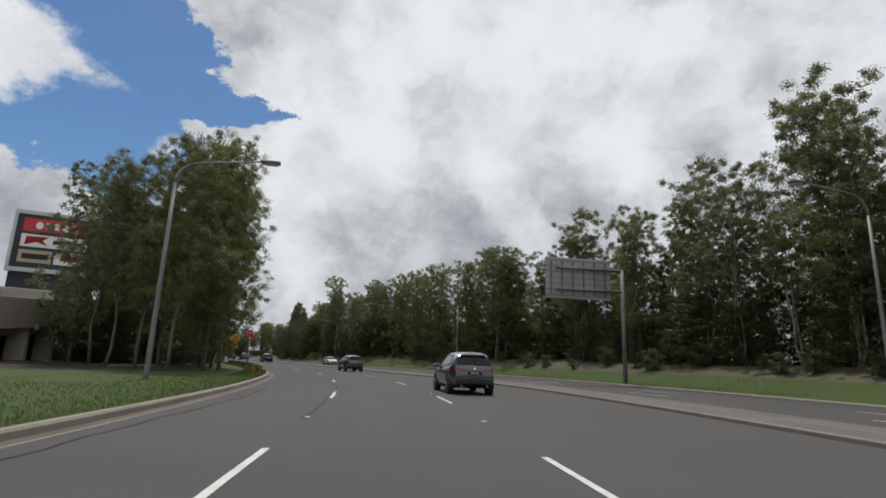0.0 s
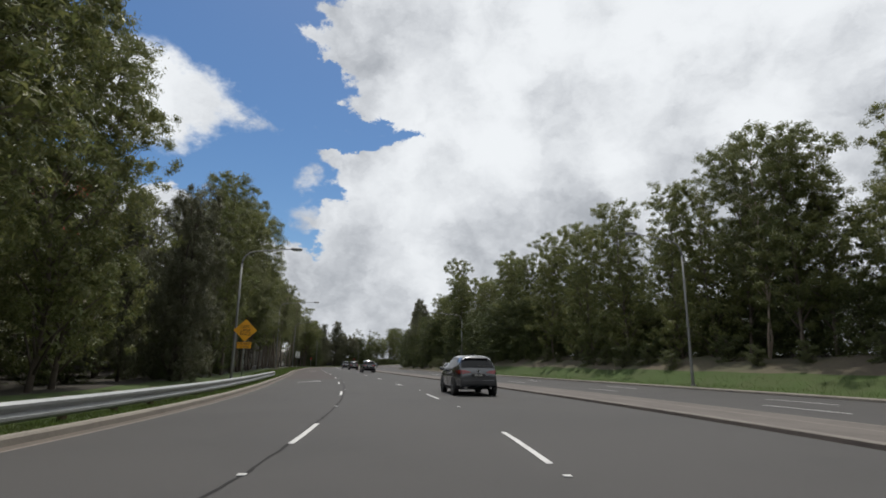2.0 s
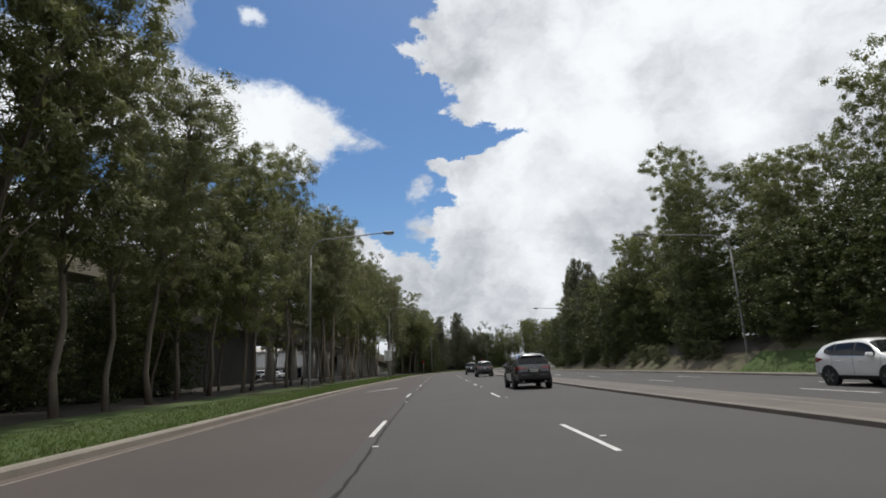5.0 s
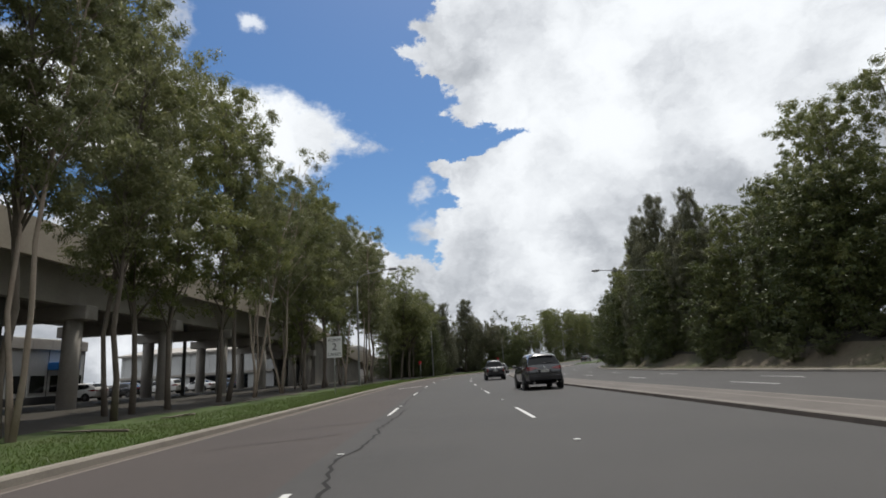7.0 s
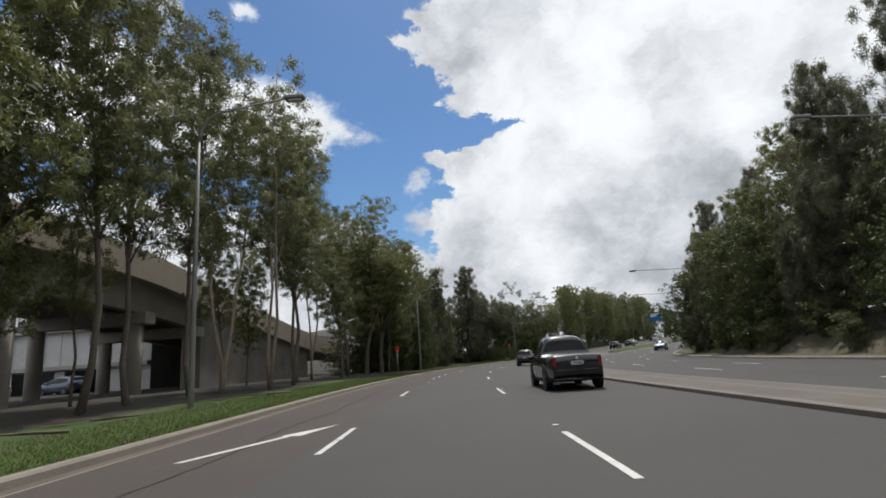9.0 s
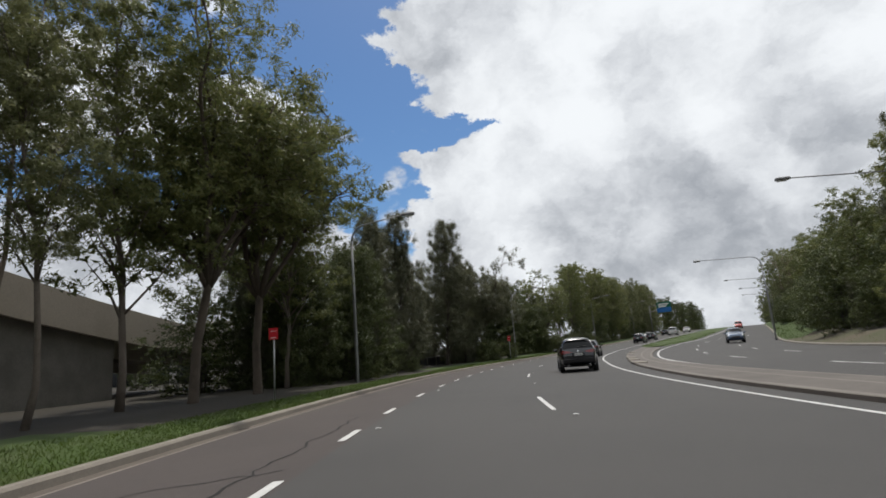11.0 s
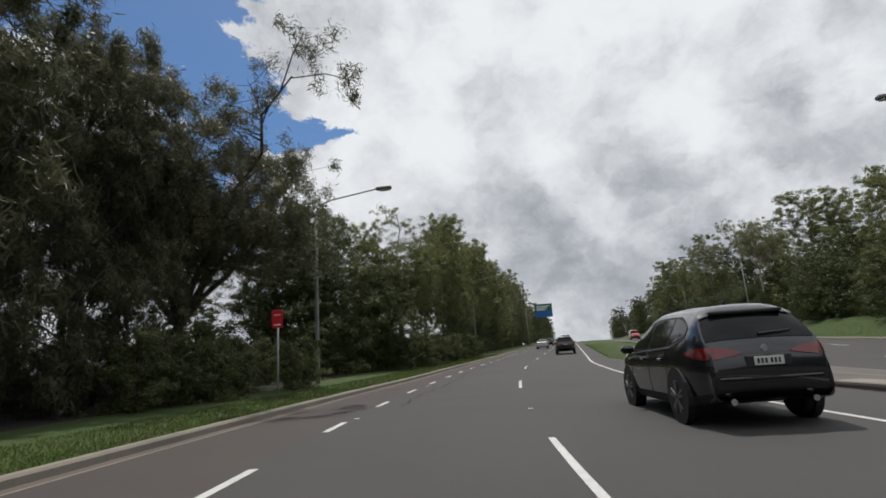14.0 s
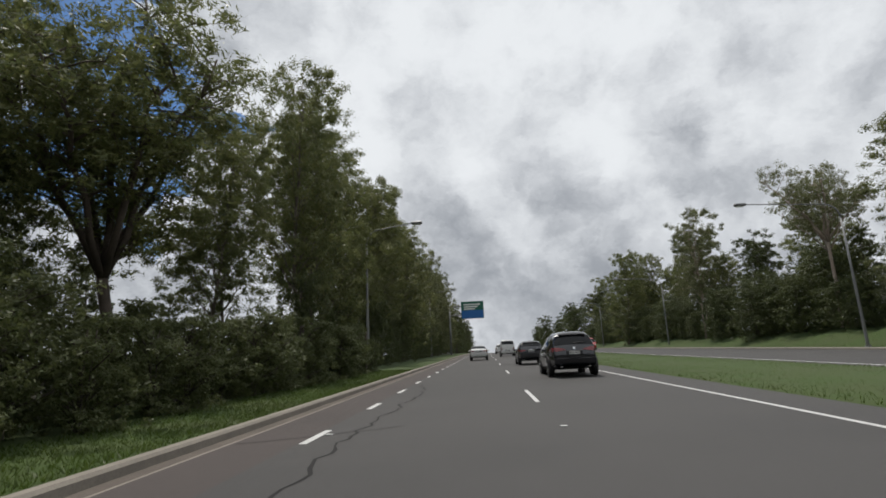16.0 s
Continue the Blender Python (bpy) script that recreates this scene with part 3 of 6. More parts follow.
# concrete drain lintels in the median kerb
for y in (231.5, 237.5, 242.5, 253.0, 259.5):
    p = at(y, median_l(y) + 0.30, 0.0)
    bm = boxed(-0.30, 0.30, -1.1, 1.1, 0.06, 0.15, bevel=0.02)
    part("kerb_lintel", bm, CONCRETE, median, m=pose(*p, 0, 0, heading(y)))


# ---------------------------------------------------------------- trees
def leaf_blades(rng, centres, radii, count, length, width, droop, shell=0.5):
    """Leaf blades scattered in ellipsoid clumps; returns vertices (n*3, 3)."""
    n = len(centres)
    idx = rng.integers(0, n, count)
    u = rng.normal(size=(count, 3))
    u /= np.linalg.norm(u, axis=1)[:, None]
    r = (shell + (1 - shell) * rng.random(count)) ** 0.8 * (0.55 + 0.45 * rng.random(count))
    pos = centres[idx] + u * (r[:, None] * radii[idx])
    # blades lie like shingles on their clump, so that crowns shade as volumes
    out = pos * np.array((1.0, 1.0, 0.0))
    out /= np.linalg.norm(out, axis=1)[:, None] + 1e-6
    n_ = u * 0.75 + out * 0.4 + rng.normal(size=(count, 3)) * 0.55
    n_[:, 2] += 0.30
    n_ /= np.linalg.norm(n_, axis=1)[:, None]
    a = rng.normal(size=(count, 3))
    a[:, 2] -= droop
    a -= n_ * (a * n_).sum(1)[:, None]
    a /= np.linalg.norm(a, axis=1)[:, None] + 1e-9
    b = np.cross(n_, a)
    size = (0.65 + 0.7 * rng.random(count))[:, None]
    la, wb = a * (length / 2) * size, b * (width / 2) * size
    return np.stack([pos - 0.9 * la - 0.6 * wb, pos + wb - 0.2 * la, pos + la], 1).reshape(-1, 3)


def blades_mesh(name, verts, mat):
    n = len(verts) // 3
    me = bpy.data.meshes.new(name)
    me.vertices.add(n * 3)
    me.vertices.foreach_set("co", verts.astype(np.float32).ravel())
    me.loops.add(n * 3)
    me.loops.foreach_set("vertex_index", np.arange(n * 3, dtype=np.int32))
    me.polygons.add(n)
    me.polygons.foreach_set("loop_start", np.arange(0, n * 3, 3, dtype=np.int32))
    me.update()
    me.validate()
    me.materials.append(mat)
    return me


def tree_model(kind, seed, height, label, leaves, leaf_size, bark, leaf_mat, crown_from=0.4, spread=2.6, limbs=26, stems=1, droop=0.8, lump=1.25, taper=0.45, sprays=9, spray=0.5, girth=0.0062, core=2):
    """A tree standing at the origin: trunk, limbs, and a crown of many small sprays of leaves."""
    rng = np.random.default_rng(seed)
    trunk_v, trunk_f, limb_v, limb_f = [], [], [], []

    def tube(verts, faces, pts, rad, sides):
        v, f = tube_data(pts, rad, sides)
        o = len(verts)
        verts.extend(v)
        faces.extend([tuple(i + o for i in q) for q in f])
    centres, radii, cores = [], [], []
    for s in range(stems):
        lean = rng.normal(size=2) * (0.03 if stems == 1 else 0.05)
        steps = 9
        wob = np.cumsum(rng.normal(size=(steps + 1, 2)) * height * 0.009, 0)
        pts = []
        for i in range(steps + 1):
            t = i / steps
            pts.append(Vector((lean[0] * height * t + wob[i, 0] - wob[0, 0], lean[1] * height * t + wob[i, 1] - wob[0, 1], -0.25 + t * height * 0.96)))
        r0 = height * girth / (1 if stems == 1 else 1.3)
        tube(trunk_v, trunk_f, pts, [r0 * (1.3 if i == 0 else 1) * (1 - 0.88 * i / steps) + 0.010 for i in range(steps + 1)], 7)
        count = limbs // stems
        for c in range(count):
            t = crown_from + (0.97 - crown_from) * ((c + rng.random()) / count)
            rel = (t - crown_from) / (1 - crown_from)
            shape = (1 - taper * rel ** 1.5) * (0.62 + 0.38 * min(1.0, rel * 5))
            pos = min(steps - 0.01, max(0.0, (t - 0.10) * steps))
            i = int(pos)
            base = pts[i].lerp(pts[i + 1], pos - i)
            w = c * 2.4 + rng.random() * 1.2
            reach = spread * shape * (0.25 + 0.75 * rng.random() ** 0.6)
            tip = Vector((base.x + reach * math.cos(w), base.y + reach * math.sin(w), min(height * 0.985, t * height + 0.1 * reach)))
            mid = base.lerp(tip, 0.5) + Vector((rng.normal() * 0.12, rng.normal() * 0.12, 0.10 * reach * (1 if droop < 1.2 else -0.3)))
            rl = max(0.014, r0 * (1 - t) * 0.6)
            tube(limb_v, limb_f, [base, mid, tip], [rl * 1.1 + 0.006, rl * 0.7 + 0.005, 0.006], 4)
            size = lump * (0.7 + 0.6 * rng.random()) * (1 - 0.30 * rel)
            cores += [(tuple(tip), size * 0.75)] * core + [(tuple(mid), size * 0.6)] * (core // 2)
            for k in range(sprays):
                u = rng.normal(size=3)
                u /= np.linalg.norm(u)
                at_ = tip if rng.random() < 0.72 else mid
                p = Vector((at_.x + u[0] * size, at_.y + u[1] * size, at_.z + u[2] * size * (0.75 if droop < 1.2 else 1.1)))
                if p.z > height:
                    p.z = height - 0.2 * rng.random()
                centres.append(p)
                q = spray * (0.7 + 0.6 * rng.random())
                radii.append((q, q, q * (0.85 if droop < 1.2 else 1.7)))
                if k % 7 == 0 and leaves > 6000:
                    tube(limb_v, limb_f, [mid.lerp(tip, 0.6), p], [0.014, 0.005], 3)
    root = thing(kind, label, "tree")
    mesh_part("trunk", mesh_from("trunk", trunk_v, trunk_f, bark, None, True), root)
    tagged(mesh_part("branchwork", mesh_from("branchwork", limb_v, limb_f, bark, None, True), root), kind="stuff")
    mesh_part("crown", crown_mesh(rng, centres, radii, cores, leaves, leaf_size, droop, lump, leaf_mat), root)
    return root


def crown_mesh(rng, centres, radii, cores, leaves, leaf_size, droop, lump, leaf_mat):
    """Fine outer leaves in sprays, and larger shaded leaf tufts in the heart of each clump."""
    fine = leaf_blades(rng, np.array([tuple(c) for c in centres]), np.array(radii), leaves, leaf_size[0], leaf_size[1], droop, 0.15)
    if cores:
        c = np.array([k[0] for k in cores])
        r = np.array([[k[1]] * 3 for k in cores])
        inner = leaf_blades(rng, c, r * 0.8, 9 * len(cores), 0.19 * lump, 0.12 * lump, 0.2, 0.0)
        fine = np.concatenate([fine, inner])
    return blades_mesh("crown", fine, leaf_mat)


def spreading_model(kind, seed, height, label, leaves, leaf_size, bark, leaf_mat, fork=0.3, mains=5, reach=5.0, low=0.45, droop=0.8, lump=1.1, twigs=6, sprays=7, spray=0.45, girth=0.016, core=1):
    """A broad tree: a stout trunk that forks into long curved limbs, each with branches and leaf clumps."""
    rng = np.random.default_rng(seed)
    trunk_v, trunk_f, limb_v, limb_f = [], [], [], []

    def tube(verts, faces, pts, rad, sides):
        v, f = tube_data(pts, rad, sides)
        o = len(verts)
        verts.extend(v)
        faces.extend([tuple(i + o for i in q) for q in f])
    centres, radii, cores = [], [], []
    r0 = height * girth
    top = Vector((rng.normal() * 0.3, rng.normal() * 0.3, fork * height))
    tube(trunk_v, trunk_f, [Vector((0, 0, -0.3)), Vector((0, 0, 0.25)), top * 0.5 + Vector((0.08, -0.06, 0)), top, top + Vector((0.1, 0.1, 0.5))], [r0 * 1.45, r0 * 1.08, r0 * 0.92, r0 * 0.85, r0 * 0.5], 10)
    for m in range(mains):
        w = 2 * math.pi * (m + 0.5 * rng.random()) / max(1, mains - 1)
        up_ = 1.0 if m == mains - 1 else low + (0.97 - low) * rng.random()
        out = reach * (0.25 if m == mains - 1 else 0.65 + 0.35 * rng.random())
        end = Vector((top.x + out * math.cos(w), top.y + out * math.sin(w), max(up_ * height, top.z + 0.5)))
        pts = []
        for i in range(7):
            t = i / 6
            bend = math.sin(t * math.pi) * 0.16 * out
            pts.append(top.lerp(end, t) + Vector((rng.normal() * 0.12 * (i > 0), rng.normal() * 0.12 * (i > 0), bend * (0.6 if up_ > 0.7 else 1.1))))
        tube(trunk_v if m >= mains - 2 else limb_v, trunk_f if m >= mains - 2 else limb_f, pts, [r0 * 0.58 * (1 - 0.85 * i / 6) + 0.012 for i in range(7)], 7)
        for k in range(twigs * 2):
            t = 0.28 + 0.72 * (k + rng.random()) / (twigs * 2)
            i = min(5, int(t * 6))
            base = pts[i].lerp(pts[i + 1], t * 6 - i)
            side = rng.normal(size=3)
            side[2] = abs(side[2]) * 0.6 + (0.1 if droop < 1.2 else -0.3)
            side /= np.linalg.norm(side)
            ln = reach * 0.34 * (0.5 + 0.7 * rng.random())
            tip = base + Vector(side * ln)
            tip.z = min(tip.z, height)
            mid = base.lerp(tip, 0.5) + Vector((0, 0, 0.12 * ln))
            tube(limb_v, limb_f, [base, mid, tip], [0.05 * (1.2 - t) + 0.012, 0.022, 0.006], 5)
            size = lump * (0.7 + 0.6 * rng.random())
            cores += [(tuple(tip), size * 0.7)] * core
            for q in range(sprays):
                u = rng.normal(size=3)
                u /= np.linalg.norm(u)
                at_ = tip if rng.random() < 0.75 else mid
                p = Vector((at_.x + u[0] * size, at_.y + u[1] * size, at_.z + u[2] * size * 0.7))
                centres.append(p)
                s = spray * (0.7 + 0.6 * rng.random())
                radii.append((s, s, s * (0.85 if droop < 1.2 else 1.4)))
                if q % 3 == 0:
                    tube(limb_v, limb_f, [mid.lerp(tip, 0.6), p], [0.013, 0.005], 3)
    root = thing(kind, label, "tree")
    mesh_part("trunk", mesh_from("trunk", trunk_v, trunk_f, bark, None, True), root)
    tagged(mesh_part("branchwork", mesh_from("branchwork", limb_v, limb_f, bark, None, True), root), kind="stuff")
    mesh_part("crown", crown_mesh(rng, centres, radii, cores, leaves, leaf_size, droop, lump, leaf_mat), root)
    return root


GUM = "tall gum tree with slender trunk and olive-green leaves"
PALE = "gum tree with pale smooth trunk and open crown"
OAK = "wispy dark she-oak with drooping needle foliage"
WATTLE = "dense rounded dark-green wattle reaching to the ground"
near, back_ = (0.205, 0.064), (0.27, 0.125)
STOUT = "stout gum tree with thick brown trunk and dense crown"
BROAD = "broad dark she-oak with long curved limbs over the verge"
AIRY = "open gum tree with long pale trunk and thin high crown"
models = {
    "gum_a": tree_model("gum_tree", 11, 16.0, GUM, 30000, near, BARK, GUM_LEAF, 0.30, 2.5, 34, core=3),
    "gum_b": tree_model("gum_tree", 12, 16.0, GUM, 26000, near, BARK, GUM_LEAF_B, 0.40, 2.3, 32, taper=0.35, core=2),
    "gum_c": tree_model("gum_tree", 13, 16.0, PALE, 20000, near, BARK_PALE, GUM_LEAF_B, 0.46, 2.4, 26, 2, taper=0.3, sprays=8, core=1),
    "gum_d": tree_model("gum_tree", 14, 16.0, GUM, 34000, near, BARK, GUM_LEAF, 0.14, 2.9, 42, lump=1.4, core=5),
    "gum_e": spreading_model("gum_tree", 19, 16.0, STOUT, 48000, near, BARK_BROWN, GUM_LEAF, 0.24, 9, 3.5, 0.36, 0.8, 1.15, 7, girth=0.0088, core=2),
    "back_gum_a": tree_model("gum_tree", 15, 16.0, GUM, 11000, back_, BARK, GUM_LEAF, 0.30, 2.5, 32, core=4),
    "back_gum_b": tree_model("gum_tree", 16, 16.0, GUM, 12000, back_, BARK, GUM_LEAF_B, 0.14, 2.8, 38, lump=1.4, core=4),
    "far_gum_a": tree_model("gum_tree", 21, 16.0, GUM, 34000, (0.165, 0.075), BARK, GUM_LEAF, 0.22, 2.7, 32, sprays=8, core=7),
    "far_gum_b": tree_model("gum_tree", 22, 16.0, PALE, 27000, (0.165, 0.075), BARK_PALE, GUM_LEAF_B, 0.36, 2.6, 26, 2, taper=0.25, sprays=7, core=4),
    "far_gum_c": tree_model("gum_tree", 23, 16.0, GUM, 30000, (0.18, 0.085), BARK, GUM_LEAF, 0.08, 3.0, 40, lump=1.5, sprays=8, core=7),
    "far_open": spreading_model("gum_tree", 24, 16.0, AIRY, 20000, (0.20, 0.09), BARK_PALE, GUM_LEAF_B, 0.52, 6, 5.4, 0.78, 0.6, 0.9, 5, 8, 0.5, 0.010, 1),
    "thicket": tree_model("gum_tree", 25, 16.0, "dense dark-leaved tree in the thicket behind the roadside row", 7000, (0.36, 0.19), BARK_DARK, BUSH_LEAF, 0.04, 3.0, 36, lump=1.5, sprays=5, spray=0.6, core=7),
    "oak_a": tree_model("she_oak", 31, 14.0, OAK, 44000, (0.30, 0.040), BARK_DARK, OAK_LEAF, 0.14, 1.9, 46, 1, 1.6, 0.9, 0.75, 7, 0.38, core=0),
    "oak_b": tree_model("she_oak", 32, 14.0, OAK, 46000, (0.30, 0.040), BARK_DARK, OAK_LEAF, 0.06, 2.3, 50, 3, 1.6, 0.95, 0.6, 7, 0.40, core=2),
    "oak_c": spreading_model("she_oak", 33, 13.0, BROAD, 120000, (0.28, 0.042), BARK_DARK, OAK_LEAF, 0.20, 11, 5.6, 0.42, 1.4, 1.0, 8, 7, 0.46, 0.014, 0),
    "wattle_a": tree_model("wattle_tree", 41, 9.0, WATTLE, 100000, (0.105, 0.048), BARK_DARK, BUSH_LEAF, 0.02, 3.6, 84, 2, 0.3, 1.1, 0.70, 8, 0.42, core=8),
    "wattle_b": tree_model("wattle_tree", 42, 9.0, WATTLE, 11000, (0.22, 0.11), BARK_DARK, BUSH_LEAF, 0.02, 3.3, 60, 3, 0.3, 1.25, 0.55, 7, 0.5, core=5),
    "shrub": tree_model("shrub", 43, 2.6, "leafy green shrub under the roadside trees", 5600, (0.105, 0.05), BARK_DARK, SHRUB_LEAF, 0.02, 0.95, 34, 4, 0.2, 0.42, 0.3, 6, 0.20, core=6),
}
tagged(models["shrub"], category="shrub")
used = set()
tree_rnd = random.Random(77)


def ground_z(y, d):
    k, f, b = kerb_l(y), far_r(y), bank_height(y)
    if d < k:
        return 0.22 if d > -20 else 0.4
    e = d - f
    return lerp_table([(0, 0.12), (1.6, 0.2), (3.2, 0.3 + b * 0.35), (5, b * 0.8), (8, b), (16, b + 0.4), (40, b + 1)], e)


HEIGHTS = {"oak_c": 13.0, "oak_a": 14.0, "oak_b": 14.0, "wattle_a": 9.0, "wattle_b": 9.0, "shrub": 2.6}


def plant(model, y, d, height, fat=1.0, group="", turn=None):
    """Sets one tree of a model at station y, offset d, scaled to a height."""
    s = height / HEIGHTS.get(model, 16.0)
    p = at(y, d, ground_z(y, d))
    m = pose(p.x, p.y, p.z, tree_rnd.uniform(-2, 2), tree_rnd.uniform(-2, 2), tree_rnd.uniform(0, 360) if turn is None else turn)
    first = models[model]
    if model not in used:
        used.add(model)
        ob = first
        ob.matrix_basis = m
    else:
        ob = copy_thing(first, m)
    ob.scale = (s * fat, s * fat, s)
    tagged(ob, group=group or ("trees on the far bank" if d > 10 else "trees along the left verge"))
    return ob


def rows_of(models_, y0, y1, step, d0, d1, h0, h1, fat=1.0, group=""):
    y = y0
    while y < y1:
        plant(tree_rnd.choice(models_), y + tree_rnd.uniform(-0.3, 0.3) * step, tree_rnd.uniform(d0, d1), tree_rnd.uniform(h0, h1), fat * tree_rnd.uniform(0.9, 1.15), group)
        y += step


# left verge: thick clump by the guardrail, then an open row of gums, she-oaks, wattles and a tall gum row
plant("gum_a", 67.6, -12.2, 13.6, 1.0)
plant("gum_d", 72.2, -11.2, 15.2, 0.95)
plant("gum_a", 70.8, -14.6, 13.6, 1.05)
plant("gum_b", 74.6, -18.0, 12.6, 1.15)
plant("gum_b", 71.0, -16.2, 13.0, 1.0)
# low bushes added to stand in for the building's shade between the trunks
rows_of(["wattle_b"], 80.0, 98.0, 2.8, -20.0, -17.0, 3.6, 5.0, 1.2)
plant("gum_a", 76.0, -10.8, 15.6, 1.05)
plant("gum_a", 75.4, -14.4, 15.0, 1.0)
rows_of(["gum_a", "gum_d", "gum_d"], 79.0, 87.0, 2.8, -12.9, -11.6, 14.4, 15.6, 1.05)
rows_of(["gum_a", "gum_d"], 88.0, 92.5, 2.4, -13.8, -12.6, 13.4, 14.6, 0.95)
rows_of(["back_gum_b"], 77.0, 96.0, 4.2, -20.0, -16.5, 12.0, 14.0, 1.15)
rows_of(["back_gum_b"], 97.0, 112.0, 4.2, -20.0, -16.5, 9.0, 11.0, 1.15)
rows_of(["oak_b", "oak_b", "oak_a"], 96.0, 106.5, 2.3, -14.0, -12.2, 9.0, 11.0, 1.15)
plant("gum_d", 109.0, -12.8, 13.0, 1.05)
plant("gum_a", 112.5, -12.8, 16.4, 1.0)
rows_of(["gum_a", "gum_b"], 115.0, 129.0, 2.7, -14.5, -12.2, 15.5, 18.4, 1.0)
rows_of(["back_gum_a", "back_gum_b"], 114.0, 130.0, 4.0, -20.5, -16.0, 12.0, 14.0, 1.1)
rows_of(["gum_b", "gum_a"], 131.0, 140.0, 2.4, -14.0, -12.4, 12.0, 14.0, 1.15)
rows_of(["gum_a", "gum_b"], 140.5, 148.0, 2.5, -14.5, -12.2, 12.6, 14.2, 1.1)
plant("gum_b", 150.5, -13.0, 17.6, 0.95)
rows_of(["gum_a", "gum_b"], 153.0, 164.0, 2.7, -14.5, -12.2, 14.0, 17.0, 0.95)
rows_of(["gum_b", "gum_a"], 164.0, 173.0, 2.6, -14.2, -12.2, 16.4, 18.0, 1.0)
rows_of(["gum_b", "gum_c"], 173.0, 184.0, 3.1, -14.8, -12.2, 14.8, 17.0, 0.88)
rows_of(["gum_b", "gum_a", "gum_b", "gum_c"], 184.0, 210.0, 2.9, -14.8, -12.2, 16.4, 18.8, 1.0)
rows_of(["back_gum_b"], 115.0, 147.0, 3.4, -19.4, -16.0, 6.5, 8.5, 1.25)
rows_of(["back_gum_a", "gum_b", "gum_a"], 124.0, 156.0, 5.0, -17.6, -15.4, 11.5, 14.5, 1.0)
rows_of(["back_gum_a", "gum_b"], 188.0, 208.0, 6.5, -18.4, -15.4, 9.5, 12.5, 0.95)
plant("gum_c", 157.0, -11.4, 14.5, 0.9)
plant("gum_b", 213.6, -12.6, 11.6, 1.1)
plant("gum_e", 223.6, -12.2, 17.6, 1.25)
plant("gum_e", 219.4, -12.3, 17.4, 1.15)
plant("gum_a", 227.0, -12.6, 15.0, 1.15)
plant("gum_c", 214.8, -15.6, 16.4, 1.1)
plant("gum_a", 217.4, -13.4, 15.6, 1.2)
plant("wattle_a", 229.2, -13.2, 7.6, 1.0)
plant("wattle_a", 233.0, -11.8, 8.8, 0.95)
plant("wattle_a", 236.4, -13.6, 9.4, 0.95)
plant("oak_b", 232.0, -15.6, 9.0, 1.1)
plant("oak_a", 239.0, -12.6, 12.4, 1.15)
plant("oak_a", 241.4, -13.0, 14.0, 1.15)
plant("oak_b", 240.0, -14.6, 11.0, 1.25)
plant("oak_b", 243.2, -13.4, 10.5, 1.3)
plant("oak_a", 245.4, -13.0, 14.6, 1.2)
plant("oak_a", 249.4, -13.2, 12.4, 1.2)
plant("oak_a", 252.6, -14.0, 9.8, 1.25)
plant("oak_b", 259.4, -13.2, 10.2, 1.25)
plant("oak_b", 261.6, -12.4, 11.8, 1.3)
plant("oak_b", 264.4, -12.8, 12.6, 1.25)
rows_of(["oak_b", "wattle_b", "wattle_b"], 228.0, 244.0, 3.6, -19.0, -15.0, 6.5, 9.0, 1.15)
rows_of(["oak_b"], 261.0, 267.0, 3.2, -18.0, -15.5, 8.0, 9.5, 1.1)
rows_of(["thicket"], 274.0, 306.0, 3.2, -20.0, -16.8, 5.0, 6.6, 1.3)
plant("oak_a", 256.6, -12.6, 16.6, 1.35)
plant("oak_c", 268.0, -13.2, 14.0, 1.2)
plant("wattle_a", 281.8, -13.0, 11.4, 1.15)
plant("wattle_a", 279.4, -14.2, 9.4, 1.35)
plant("wattle_a", 283.8, -10.3, 7.4, 1.2)
plant("back_gum_b", 290.6, -15.0, 8.6, 1.2)
plant("gum_e", 294.2, -11.5, 14.2, 1.4)
plant("gum_a", 298.6, -11.0, 9.6, 1.1)
plant("wattle_a", 290.4, -13.4, 7.0, 1.1)
plant("gum_d", 292.4, -14.2, 13.0, 1.0)
plant("gum_a", 301.5, -12.0, 12.0, 1.0)
plant("gum_a", 306.0, -10.4, 16.2, 1.05)
plant("gum_d", 309.5, -10.8, 17.0, 0.95)
rows_of(["gum_a", "gum_d", "back_gum_b"], 312.0, 345.0, 2.9, -12.5, -9.8, 15.0, 17.4, 1.0)
rows_of(["back_gum_b"], 345.0, 410.0, 3.3, -12.5, -9.6, 15.0, 17.4, 1.05)
rows_of(["wattle_b"], 303.0, 380.0, 5.0, -10.2, -8.9, 3.6, 5.6, 0.8)
rows_of(["thicket"], 410.0, 620.0, 10.0, -16.0, -9.0, 13.0, 17.0, 1.2)
rows_of(["thicket"], 240.0, 300.0, 8.0, -46.0, -34.0, 4.0, 6.0, 1.6, "trees beyond the fence line")
rows_of(["thicket"], 130.0, 225.0, 9.0, -95.0, -75.0, 4.0, 6.5, 1.8, "trees beyond the car park")
